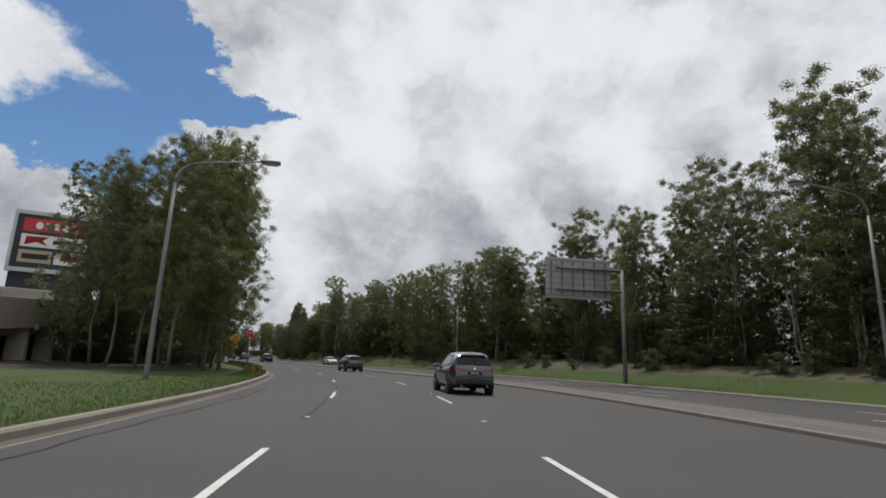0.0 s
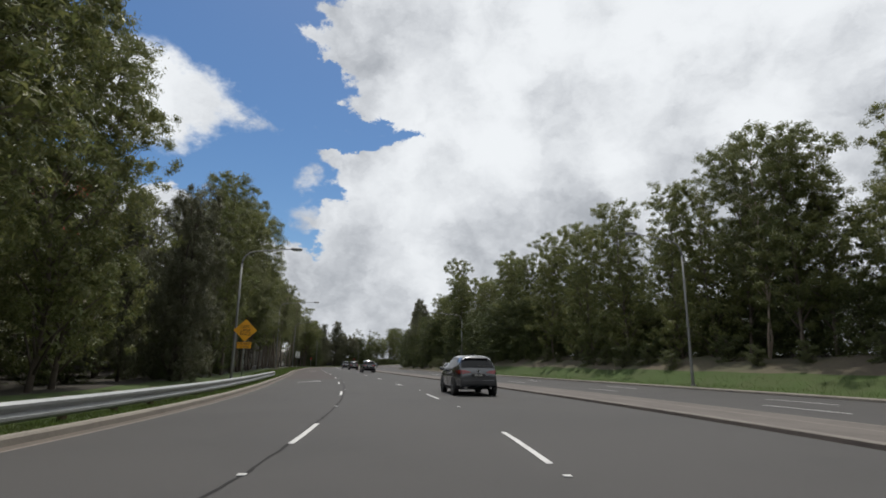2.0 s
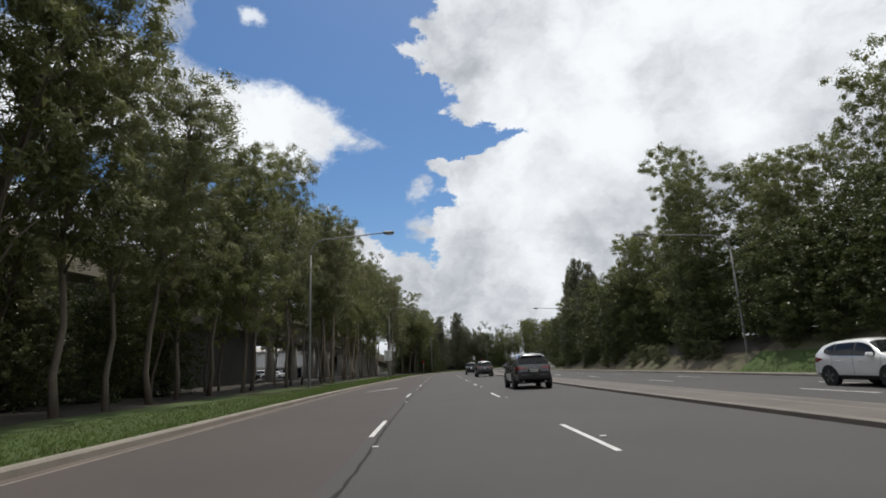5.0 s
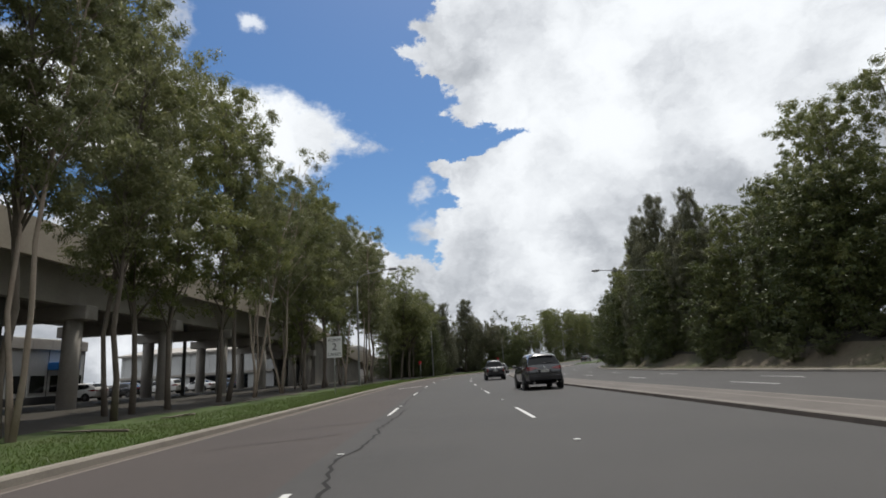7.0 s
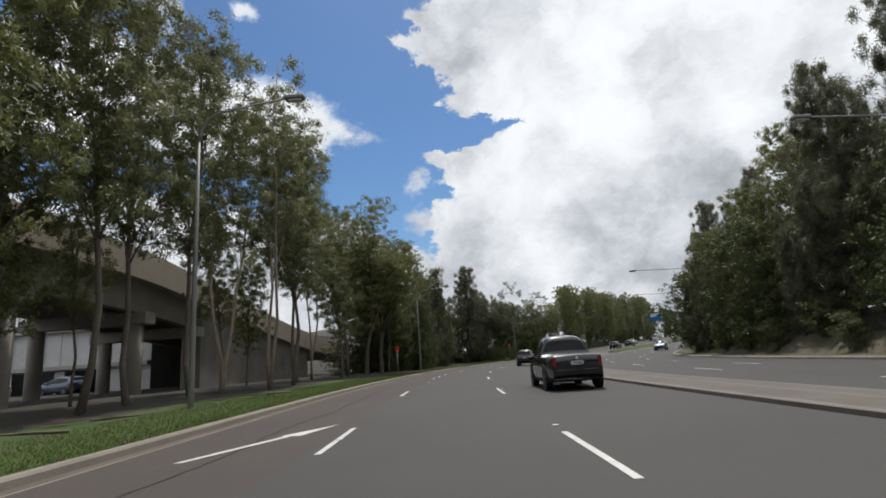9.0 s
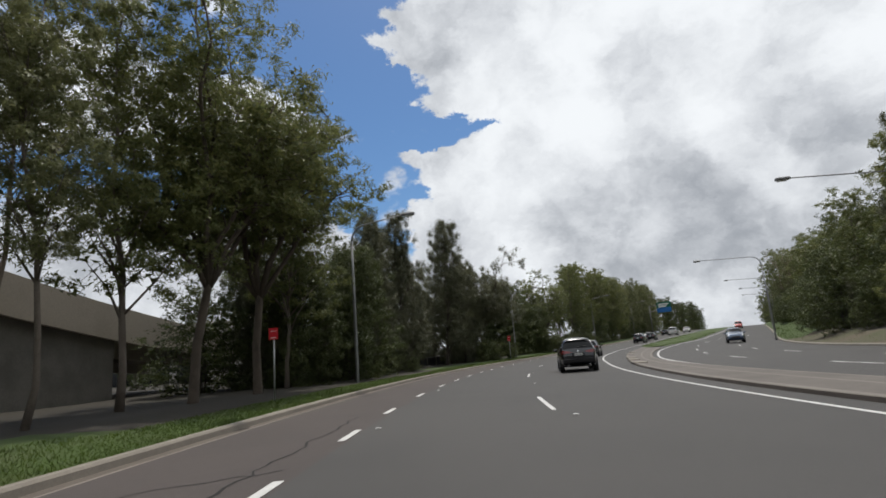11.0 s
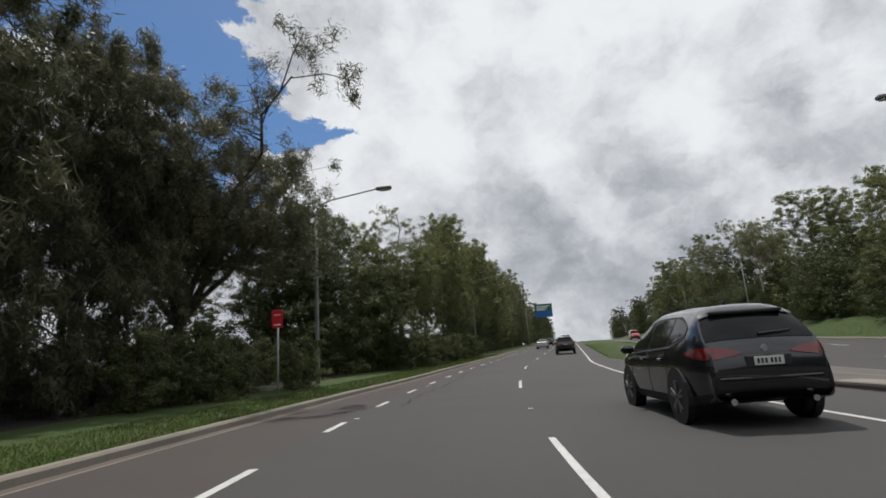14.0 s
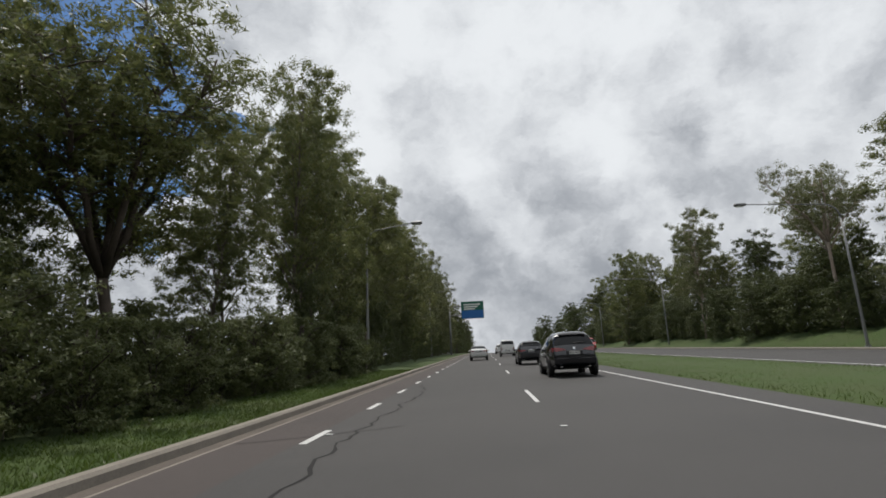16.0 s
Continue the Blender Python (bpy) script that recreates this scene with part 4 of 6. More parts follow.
for y0, y1, step, d0, d1, h0, h1 in ((285.0, 311.0, 1.1, -8.5, -7.6, 1.7, 2.5), (287.0, 307.0, 1.6, -11.4, -9.8, 2.1, 2.9), (262.0, 271.0, 1.3, -10.6, -8.8, 1.8, 2.5),
                                     (263.0, 274.0, 1.6, -14.5, -11.0, 1.9, 2.8), (274.0, 280.0, 1.6, -17.0, -12.0, 0.8, 1.4), (228.0, 241.0, 2.0, -13.0, -11.0, 1.6, 2.6),
                                     (237.0, 247.0, 1.1, -13.4, -10.4, 0.9, 1.7), (238.0, 251.0, 1.4, -15.5, -13.0, 1.8, 2.8)):
    y = y0
    while y < y1:
        plant("shrub", y, tree_rnd.uniform(d0, d1), tree_rnd.uniform(h0, h1), 1.2, "hedge of shrubs on the verge")
        y += step
for i in range(26):
    y = 80 + i * 1.8 + tree_rnd.uniform(-1, 1)
    plant("shrub", y, tree_rnd.uniform(-20, -13.4), tree_rnd.uniform(1.4, 2.8), 1.3, "undergrowth on the left verge")

# bushes added to darken bright gaps below the ramp and behind the verge
for y0, y1, d0, d1, h0, h1 in ((135.0, 143.5, -18.6, -16.6, 4.2, 5.6), (226.5, 231.0, -18.0, -15.5, 5.5, 7.5), (240.0, 256.0, -18.5, -16.0, 4.5, 6.5)):
    rows_of(["wattle_b"], y0, y1, 2.6, d0, d1, h0, h1, 1.25)

# far bank
rows_of(["far_gum_b", "far_gum_a"], 28.0, 62.0, 4.6, 22.5, 28.0, 14.5, 17.0, 1.1)
rows_of(["far_gum_b", "far_gum_a", "far_gum_a"], 62.0, 98.0, 3.8, 22.0, 26.5, 13.0, 16.4, 1.0)
rows_of(["far_gum_c", "far_gum_a"], 98.0, 144.0, 3.4, 20.8, 25.0, 14.0, 16.6, 1.0)
rows_of(["far_gum_c", "far_gum_a"], 145.0, 153.0, 3.2, 20.6, 24.0, 12.0, 13.5, 1.1)
rows_of(["far_gum_c", "far_gum_a"], 154.0, 160.0, 3.2, 20.6, 24.0, 14.5, 16.0, 1.1)
rows_of(["thicket"], 26.0, 150.0, 3.4, 26.0, 31.0, 9.0, 12.5, 1.25)
rows_of(["wattle_b"], 34.0, 158.0, 3.4, 24.0, 27.5, 3.6, 6.0, 1.4)
rows_of(["wattle_b"], 30.0, 156.0, 2.8, 31.0, 35.0, 5.0, 7.0, 1.6)
y = 44.0
while y < 150:
    plant("shrub", y, far_r(y) + tree_rnd.uniform(3.6, 6.0), tree_rnd.uniform(0.9, 1.9), 1.5, "shrubs at the foot of the far bank")
    y += tree_rnd.uniform(1.6, 3.6)
for y, d, h, kind in ((61.9, 24.5, 18.2, "far_gum_a"), (71.4, 24.5, 16.8, "far_gum_b"), (85.2, 24.5, 17.2, "far_gum_b"), (100.5, 24.0, 15.8, "far_gum_b"), (160.8, 22.0, 19.6, "far_gum_a")):
    plant(kind, y, d, h, 1.0)
for y, h in ((187.2, 14.0), (190.9, 12.6), (196.2, 16.6), (199.6, 13.5), (203.5, 16.4)):
    plant("oak_a", y, 20.8, h, 1.0)
rows_of(["wattle_b"], 130.0, 178.0, 2.8, 20.4, 23.0, 6.0, 9.0, 1.2)
rows_of(["far_gum_c", "far_gum_a"], 162.0, 176.0, 3.2, 20.4, 23.5, 13.5, 15.5, 1.05)
rows_of(["oak_b", "far_gum_c"], 178.0, 196.0, 2.9, 19.6, 22.5, 9.8, 11.4, 1.1)
rows_of(["wattle_b", "oak_b"], 174.0, 232.0, 4.0, 19.0, 20.6, 6.5, 10.0, 1.05)
y = 152.0
while y < 234:
    plant("shrub", y, far_r(y) + tree_rnd.uniform(1.8, 4.0), tree_rnd.uniform(1.2, 2.2), 1.4, "shrubs at the foot of the far bank")
    y += 1.9
rows_of(["thicket"], 150.0, 186.0, 3.4, 24.0, 29.0, 8.0, 11.5, 1.25)
rows_of(["thicket"], 186.0, 240.0, 6.0, 25.0, 31.0, 9.0, 11.5, 1.2)
rows_of(["oak_a", "far_gum_c", "oak_a"], 197.0, 238.0, 3.6, 20.6, 24.5, 11.0, 15.0, 1.05)
rows_of(["wattle_b", "far_gum_c"], 238.0, 300.0, 4.6, 28.0, 34.0, 10.0, 13.5, 1.15)
rows_of(["wattle_b", "wattle_b", "oak_b"], 233.0, 264.0, 3.0, 22.4, 26.0, 3.6, 7.0, 1.1)
rows_of(["wattle_b"], 240.0, 296.0, 5.0, 27.6, 30.0, 5.5, 8.0, 1.1)
rows_of(["wattle_b", "thicket"], 298.0, 336.0, 3.4, 29.5, 35.0, 6.5, 9.0, 1.3)
rows_of(["far_gum_c", "thicket"], 334.0, 420.0, 4.8, 29.5, 36.0, 9.5, 12.5, 1.25)
plant("far_gum_c", 317.7, 32.0, 15.6, 1.5)
plant("far_gum_a", 315.2, 34.5, 14.6, 1.4)
plant("far_open", 325.4, 27.9, 14.0, 1.0)
plant("far_open", 329.5, 31.0, 13.0, 1.0)
plant("far_gum_b", 350.0, 27.0, 17.2, 1.1)
plant("far_gum_b", 354.5, 29.5, 15.6, 1.1)
plant("far_gum_c", 380.7, 25.4, 17.6, 1.1)
y = 262.0
while y < 420.0:
    near_kerb = 4.2 if y < 318 else 3.4
    plant("wattle_b", y, far_r(y) + near_kerb + tree_rnd.uniform(0.0, 3.4), tree_rnd.uniform(3.4, 6.6), tree_rnd.uniform(1.15, 1.5), "bushes along the far bank")
    y += 2.3
rows_of(["far_gum_a", "thicket"], 378.0, 430.0, 8.0, 29.0, 38.0, 15.0, 18.5, 1.2)
rows_of(["thicket"], 430.0, 640.0, 10.0, 26.5, 38.0, 10.0, 15.0, 1.3)
assert used == set(models)


# ---------------------------------------------------------------- grass
def grass_band(name, label, spots, seed, height=0.16, bend=0.35):
    rng = np.random.default_rng(seed)
    base = np.array([tuple(p) for p in spots])
    n = len(base)
    ang = rng.random(n) * 2 * math.pi
    h = height * (0.5 + rng.random(n))
    w = 0.005 + 0.008 * rng.random(n)
    side = np.stack([np.cos(ang), np.sin(ang), np.zeros(n)], 1) * w[:, None]
    lean = rng.normal(size=(n, 3)) * bend * h[:, None]
    lean[:, 2] = 0
    top = base + lean + np.stack([np.zeros(n), np.zeros(n), h], 1)
    v = np.stack([base - side, base + side, top], 1).reshape(-1, 3)
    return tagged(new(name, blades_mesh(name, v, GRASS)), label, "grass", kind="stuff")


g_rnd = random.Random(3)
spots = []
for i in range(230000):
    y = g_rnd.uniform(44, 312)
    k = kerb_l(y)
    wide = 6.0 if y < 66 else (1.6 if y < 116 else (3.0 if y < 212 else (2.0 if y < 236 else (1.5 if y < 243 else 2.2))))
    d = k - 0.2 - wide * g_rnd.random() ** 1.3
    spots.append(at(y, d, lerp_table([(-7.5, 0.28), (-4.6, 0.25), (-2.2, 0.19), (-0.17, 0.135)], d - k) - 0.008))
grass_band("verge_grass", "mown green grass on the kerbside verge", spots, 1, 0.065, 0.65)
spots = []
for i in range(50000):
    y = g_rnd.uniform(NOSE + 1, 345)
    a = 5.1 + 2.2 * max(0.0, 1 - (y - NOSE) / 10.0)
    spots.append(at(y, g_rnd.uniform(a, opp_l(y) - 0.6), 0.02))
grass_band("median_grass", "long green grass on the median", spots, 2, 0.09, 0.7)
spots = []
for i in range(26000):
    y = g_rnd.uniform(60, 330)
    f = far_r(y)
    if 146 < y < 262 and g_rnd.random() < 0.85:
        continue
    e = 0.4 + (2.6 if y < 235 else 5.5) * g_rnd.random()
    spots.append(at(y, f + e, ground_z(y, f + e) - 0.03))
grass_band("bank_grass", "rough grass along the far kerb and bank", spots, 4, 0.22, 0.5)


def fallen_branch(y, d, turn, length):
    """A dead forked stick lying in the leaf litter."""
    p = at(y, d, ground_z(y, d) + 0.03)
    b = thing("fallen_branch", "dead grey-brown branch lying in the leaf litter", "branch", pose(*p, 0, 0, turn), "fallen branches under the gums")
    part("stem", tube_bm([(-length / 2, 0, 0.0), (-0.1 * length, 0.06, 0.03), (0.2 * length, -0.03, 0.02), (length / 2, 0.05, 0.05)], [0.035, 0.03, 0.022, 0.01], 6), BARK, b, smooth_shade=True)
    part("side_twig", tube_bm([(-0.08 * length, 0.06, 0.03), (0.12 * length, 0.28 * length, 0.09)], [0.018, 0.006], 5), BARK, b, smooth_shade=True)


for k in range(16):
    fallen_branch(141.0 + 4.3 * k + g_rnd.uniform(-1, 1), g_rnd.uniform(-12.2, -10.2), g_rnd.uniform(0, 360), g_rnd.uniform(1.2, 2.6))


# ---------------------------------------------------------------- street lamps
def street_lamp(height=10.0, arm=3.2):
    """Origin at the base; the arm reaches along +x."""
    lamp = thing("street_lamp", "grey steel street lamp with a curved outreach arm", "street lamp", group="street lamps along the road")
    part("pole", tube_bm([(0, 0, -0.3), (0, 0, 0.4), (0, 0, height * 0.5), (0, 0, height - 1.3)], [0.105, 0.10, 0.078, 0.060], 10), POLE, lamp, smooth_shade=True)
    bend = [(0, 0, height - 1.3)]
    for i in range(1, 7):
        w = i / 6 * math.pi / 2 * 0.93
        bend.append((1.0 * (1 - math.cos(w)), 0, height - 1.3 + 1.0 * math.sin(w)))
    bend.append((arm, 0, height + 0.02))
    part("arm", tube_bm(bend, [0.066 - 0.004 * i for i in range(len(bend))], 8), POLE, lamp, smooth_shade=True)
    bm = boxed(arm - 0.05, arm + 0.72, -0.15, 0.15, height - 0.07, height + 0.11, bevel=0.05)
    head = part("luminaire", bm, LAMP_HEAD, lamp, "grey luminaire")
    part("lens", boxed(arm + 0.12, arm + 0.62, -0.12, 0.12, height - 0.12, height - 0.075, bevel=0.02), LENS, head, "pale lens")
    part("base_plate", tube_bm([(0, 0, -0.05), (0, 0, 0.10)], [0.19, 0.17], 10), POLE, lamp)
    return lamp


lamp0 = street_lamp()
long_lamp = street_lamp(arm=6.0)
middle_lamp = street_lamp(arm=5.2)
first, first_long = True, True
for side, y, d, h in ((-1, 58.5, -10.5, 8.85), (-1, 106.1, -10.9, 8.9), (-1, 149.2, -11.1, 10.6), (-1, 190.3, -10.4, 10.9), (-1, 229.6, -9.75, 9.5), (-1, 272.2, -9.4, 9.2), (-1, 315.0, -8.8, 9.8),
                      (-1, 358.0, -8.8, 9.8), (-1, 401.0, -8.8, 9.8),
                      (1, 57.0, 19.8, 9.6), (1, 100.0, 17.8, 9.6), (1, 149.0, 18.6, 9.6), (1, 193.0, 19.6, 9.8), (1, 232.0, 21.4, 9.4), (1, 269.0, 21.0, 9.4), (1, 316.0, 23.2, 9.8), (1, 358.0, 25.0, 10.0), (1, 400.0, 25.0, 10.0)):
    p = at(y, d, 0.12 if side < 0 else 0.18)
    m = pose(p.x, p.y, p.z, 0, 0, heading(y) + (0 if side < 0 else 180))
    if side > 0 and y > 120:
        ob = copy_thing(long_lamp, m) if not first_long else long_lamp
        first_long = False
    elif y == 149.2:
        ob = middle_lamp
    else:
        ob = copy_thing(lamp0, m) if not first else lamp0
        first = False
    ob.matrix_basis = m
    s = h / 10.0
    ob.scale = (1.0, 1.0, s)


# ---------------------------------------------------------------- signs
def letters(text, size, mat, parent, x, z, name="lettering", y=-0.014):
    """Raised flat lettering that faces -y, centred on x, z."""
    cu = bpy.data.curves.new(name, "FONT")
    cu.body, cu.size, cu.align_x, cu.align_y, cu.extrude = text, size, "CENTER", "CENTER", 0.002
    tmp = bpy.data.objects.new(name, cu)
    scene.collection.objects.link(tmp)
    dg = bpy.context.evaluated_depsgraph_get()
    me = bpy.data.meshes.new_from_object(tmp.evaluated_get(dg))
    bpy.data.objects.remove(tmp)
    me.materials.clear()
    me.materials.append(mat)
    ob = mesh_part(name, me, parent, "black lettering" if mat == BLACK else "")
    ob.matrix_basis = pose(x, y, z, 90, 0, 0)
    return ob


def facing(y, d, turn=0.0, z=0.15):
    p = at(y, d, z)
    return pose(p.x, p.y, p.z, 0, 0, heading(y) + turn)


def post(parent, x, h, r=0.03):
    part("post", tube_bm([(x, 0.05, -0.3), (x, 0.05, h)], [r, r], 8), GALV, parent, smooth_shade=True)


def lane_ends_sign():
    s = thing("warning_sign", "orange diamond warning sign with black wording above a smaller plate", "road sign", facing(101.85, -9.55, 4, 0.10))
    post(s, 0, 3.5)
    bm = boxed(-0.46, 0.46, -0.008, 0.004, -0.46, 0.46, bevel=0.004)
    bmesh.ops.rotate(bm, verts=bm.verts, cent=(0, 0, 0), matrix=Matrix.Rotation(radians(45), 3, "Y"))
    bmesh.ops.translate(bm, verts=bm.verts, vec=(0, 0, 2.98))
    face = part("diamond_panel", bm, YELLOW_SIGN, s)
    for k, word in enumerate(("LEFT", "LANE", "ENDS")):
        letters(word, 0.23, BLACK, face, 0, 3.18 - 0.21 * k)
    plate = part("plate", boxed(-0.40, 0.40, -0.008, 0.004, 1.94, 2.30, bevel=0.004), YELLOW_SIGN, s)
    letters("CHANGE", 0.16, BLACK, plate, 0, 2.205)
    letters("LANES", 0.16, BLACK, plate, 0, 2.03)


lane_ends_sign()


def form_lanes_sign():
    s = thing("regulatory_sign", "white rectangular sign reading FORM 2 LANES on a steel post", "road sign", facing(174.7, -8.6, 4))
    post(s, 0.0, 3.4)
    face = part("panel", boxed(-0.45, 0.45, -0.008, 0.004, 2.15, 3.4, bevel=0.004), WHITE_SIGN, s)
    letters("FORM", 0.28, BLACK, face, 0, 3.18)
    letters("2", 0.60, BLACK, face, 0, 2.78)
    letters("LANES", 0.27, BLACK, face, 0, 2.34)


form_lanes_sign()


def red_sign(y, d, w, h, top):
    s = thing("red_sign", "small red rectangular sign on a thin steel post", "road sign", facing(y, d, 3), "red signs on the verge")
    post(s, 0, top)
    face = part("panel", boxed(-w / 2, w / 2, -0.008, 0.004, top - h, top, bevel=0.004), RED_SIGN, s)
    part("white_bar", boxed(-w * 0.32, w * 0.32, -0.013, -0.009, top - h * 0.86, top - h * 0.80), WHITE_SIGN, face, "white bar of small writing")
    part("white_bar", boxed(-w * 0.30, w * 0.30, -0.013, -0.009, top - h * 0.30, top - h * 0.26), WHITE_SIGN, face, "white bar of small writing")


red_sign(71.5, -8.7, 0.30, 0.56, 2.6)
red_sign(219.3, -9.2, 0.34, 0.42, 2.58)
red_sign(264.8, -7.7, 0.36, 0.58, 2.85)


def marker_post(y, d, h):
    m = thing("marker_post", "slim weathered timber post at the edge of the verge", "post", facing(y, d, 0))
    part("shaft", boxed(-0.05, 0.05, -0.05, 0.05, -0.3, h, bevel=0.008), BARK_BROWN, m)
    part("cap", boxed(-0.055, 0.055, -0.055, 0.055, h, h + 0.03, bevel=0.006), GALV, m, "metal cap")


marker_post(309.0, -7.6, 2.2)


def overhead_sign(y, d, turn, back_view, w, h, z, arm, label, mirrored=False):
    """Cantilever sign: post, horizontal arms and a panel with stiffeners behind."""
    s = thing("overhead_sign", label, "overhead sign", facing(y, d, turn, 0.1))
    sx = -1 if mirrored else 1
    f = 1 if back_view else -1
    part("post", tube_bm([(0, 0, -0.4), (0, 0, z + h * 0.26)], [0.18, 0.14], 12), POLE, s, smooth_shade=True)
    for zz in (z - h * 0.28, z + h * 0.24):
        part("arm", tube_bm([(0, 0, zz), (sx * (arm + w * 0.86), 0, zz)], [0.12, 0.10], 8), POLE, s, smooth_shade=True)
    x0, x1 = sorted((sx * arm, sx * (arm + w)))
    y0, y1 = sorted((f * 0.22, f * 0.27))
    panel = part("panel", boxed(x0, x1, y0, y1, z - h / 2, z + h / 2, bevel=0.01), ALU if back_view else GREEN_SIGN, s, "bare aluminium panel" if back_view else "green sign panel")
    for i in range(6):
        x = x0 + (i + 0.5) * (x1 - x0) / 6
        ya, yb = sorted((f * 0.105, f * 0.19))
        part("stiffener", boxed(x - 0.045, x + 0.045, ya, yb, z - h / 2 + 0.3, z + h / 2 - 0.3), POLE, panel)
    for i in range(7):
        zz = z - h / 2 + (i + 0.5) * h / 7
        ya, yb = sorted((f * 0.192, f * 0.217))
        part("rail", boxed(x0, x1, ya, yb, zz - 0.025, zz + 0.025), POLE, panel)
    if not back_view:
        part("blue_field", boxed(x0 + 0.08, x1 - 0.08, -0.285, -0.272, z - h / 2 + 0.08, z - h * 0.02), BLUE_SIGN, panel, "blue lower field")
        for k in range(3):
            zz = z + h * (0.32 - 0.13 * k)
            part("writing_bar", boxed(x0 + 0.5, x1 - 0.6 - 0.5 * k, -0.285, -0.272, zz - 0.12, zz + 0.12), WHITE_SIGN, panel, "white bar of writing")
    return s


overhead_sign(73.4, 18.6, -6, True, 5.4, 3.25, 8.0, 0.9, "back of a large aluminium overhead sign on a cantilever post", True)
overhead_sign(379.0, -7.2, 0, False, 4.2, 3.2, 8.2, 2.2, "green and blue overhead direction sign above the road")


# ---------------------------------------------------------------- guardrail
def guardrail():
    rail = thing("guardrail", "galvanised W-beam guardrail on short posts beside the kerb", "guardrail")
    ys = along(77.0, 113.0, 1.0)
    base = lambda y: kerb_l(y) - 0.48
    prof = [(0.02, 0.44), (0.08, 0.49), (0.08, 0.54), (0.0, 0.60), (0.0, 0.62), (0.08, 0.68), (0.08, 0.73), (0.02, 0.78), (0.0, 0.78), (0.055, 0.725), (0.055, 0.685), (-0.02, 0.63),
            (-0.02, 0.59), (0.055, 0.535), (0.055, 0.495), (0.0, 0.44)]
    mesh_part("w_beam", sweep("w_beam", ys, [(d, z - 0.20) for d, z in prof], base, GALV), rail)
    for y in along(77.6, 112.6, 2.1):
        p = at(y, base(y) - 0.10, 0.1)
        part("rail_post", boxed(-0.05, 0.05, -0.08, 0.08, -0.4, 0.48, bevel=0.01), material_rust, rail, m=pose(*p, 0, 0, heading(y)))


material_rust = material("weathered_steel", (0.16, 0.11, 0.08), 0.8, 0.4, 0.4, 12.0, 0.5, 1.0)
guardrail()


def crash_cushion():
    y = 75.0
    c = thing("crash_terminal", "yellow box terminal with black chevron at the guardrail end", "barrier", facing(y, kerb_l(y) - 0.85, 6, 0.06))
    part("box", boxed(-0.24, 0.24, -0.68, 0.7, 0.03, 0.60, bevel=0.03), GALV, c, "grey steel box")
    face = part("front_panel", boxed(-0.27, 0.27, -0.74, -0.69, 0.02, 0.63, bevel=0.012), material("terminal_yellow", (0.36, 0.21, 0.03), 0.6, 0, 0.3, 6.0, 0.5, 1.5), c, "dull yellow panel")
    for s in (-1, 1):
        bm = boxed(-0.17, 0.17, -0.752, -0.742, -0.06, 0.06)
        bmesh.ops.rotate(bm, verts=bm.verts, cent=(0, 0, 0), matrix=Matrix.Rotation(radians(38 * s), 3, "Y"))
        bmesh.ops.translate(bm, verts=bm.verts, vec=(0.02, -0.002 * s, 0.325 + 0.095 * s))
        part("chevron", bm, BLACK, face, "black stripe")
    part("base", boxed(-0.32, 0.32, -0.6, 0.6, -0.1, 0.05), TRIM, c)


crash_cushion()


# ---------------------------------------------------------------- elevated car-park ramp and shopping centre
DECK_Z = [(46, 2.0), (72, 2.35), (90, 3.8), (110, 5.2), (140, 6.8), (165, 7.5), (200, 7.45), (212, 5.9), (224, 3.85), (236, 2.3)]
DECK_D = [(48, -22.8), (66, -22.6), (90, -21.6), (120, -21.0), (190, -20.5), (234, -22.0)]


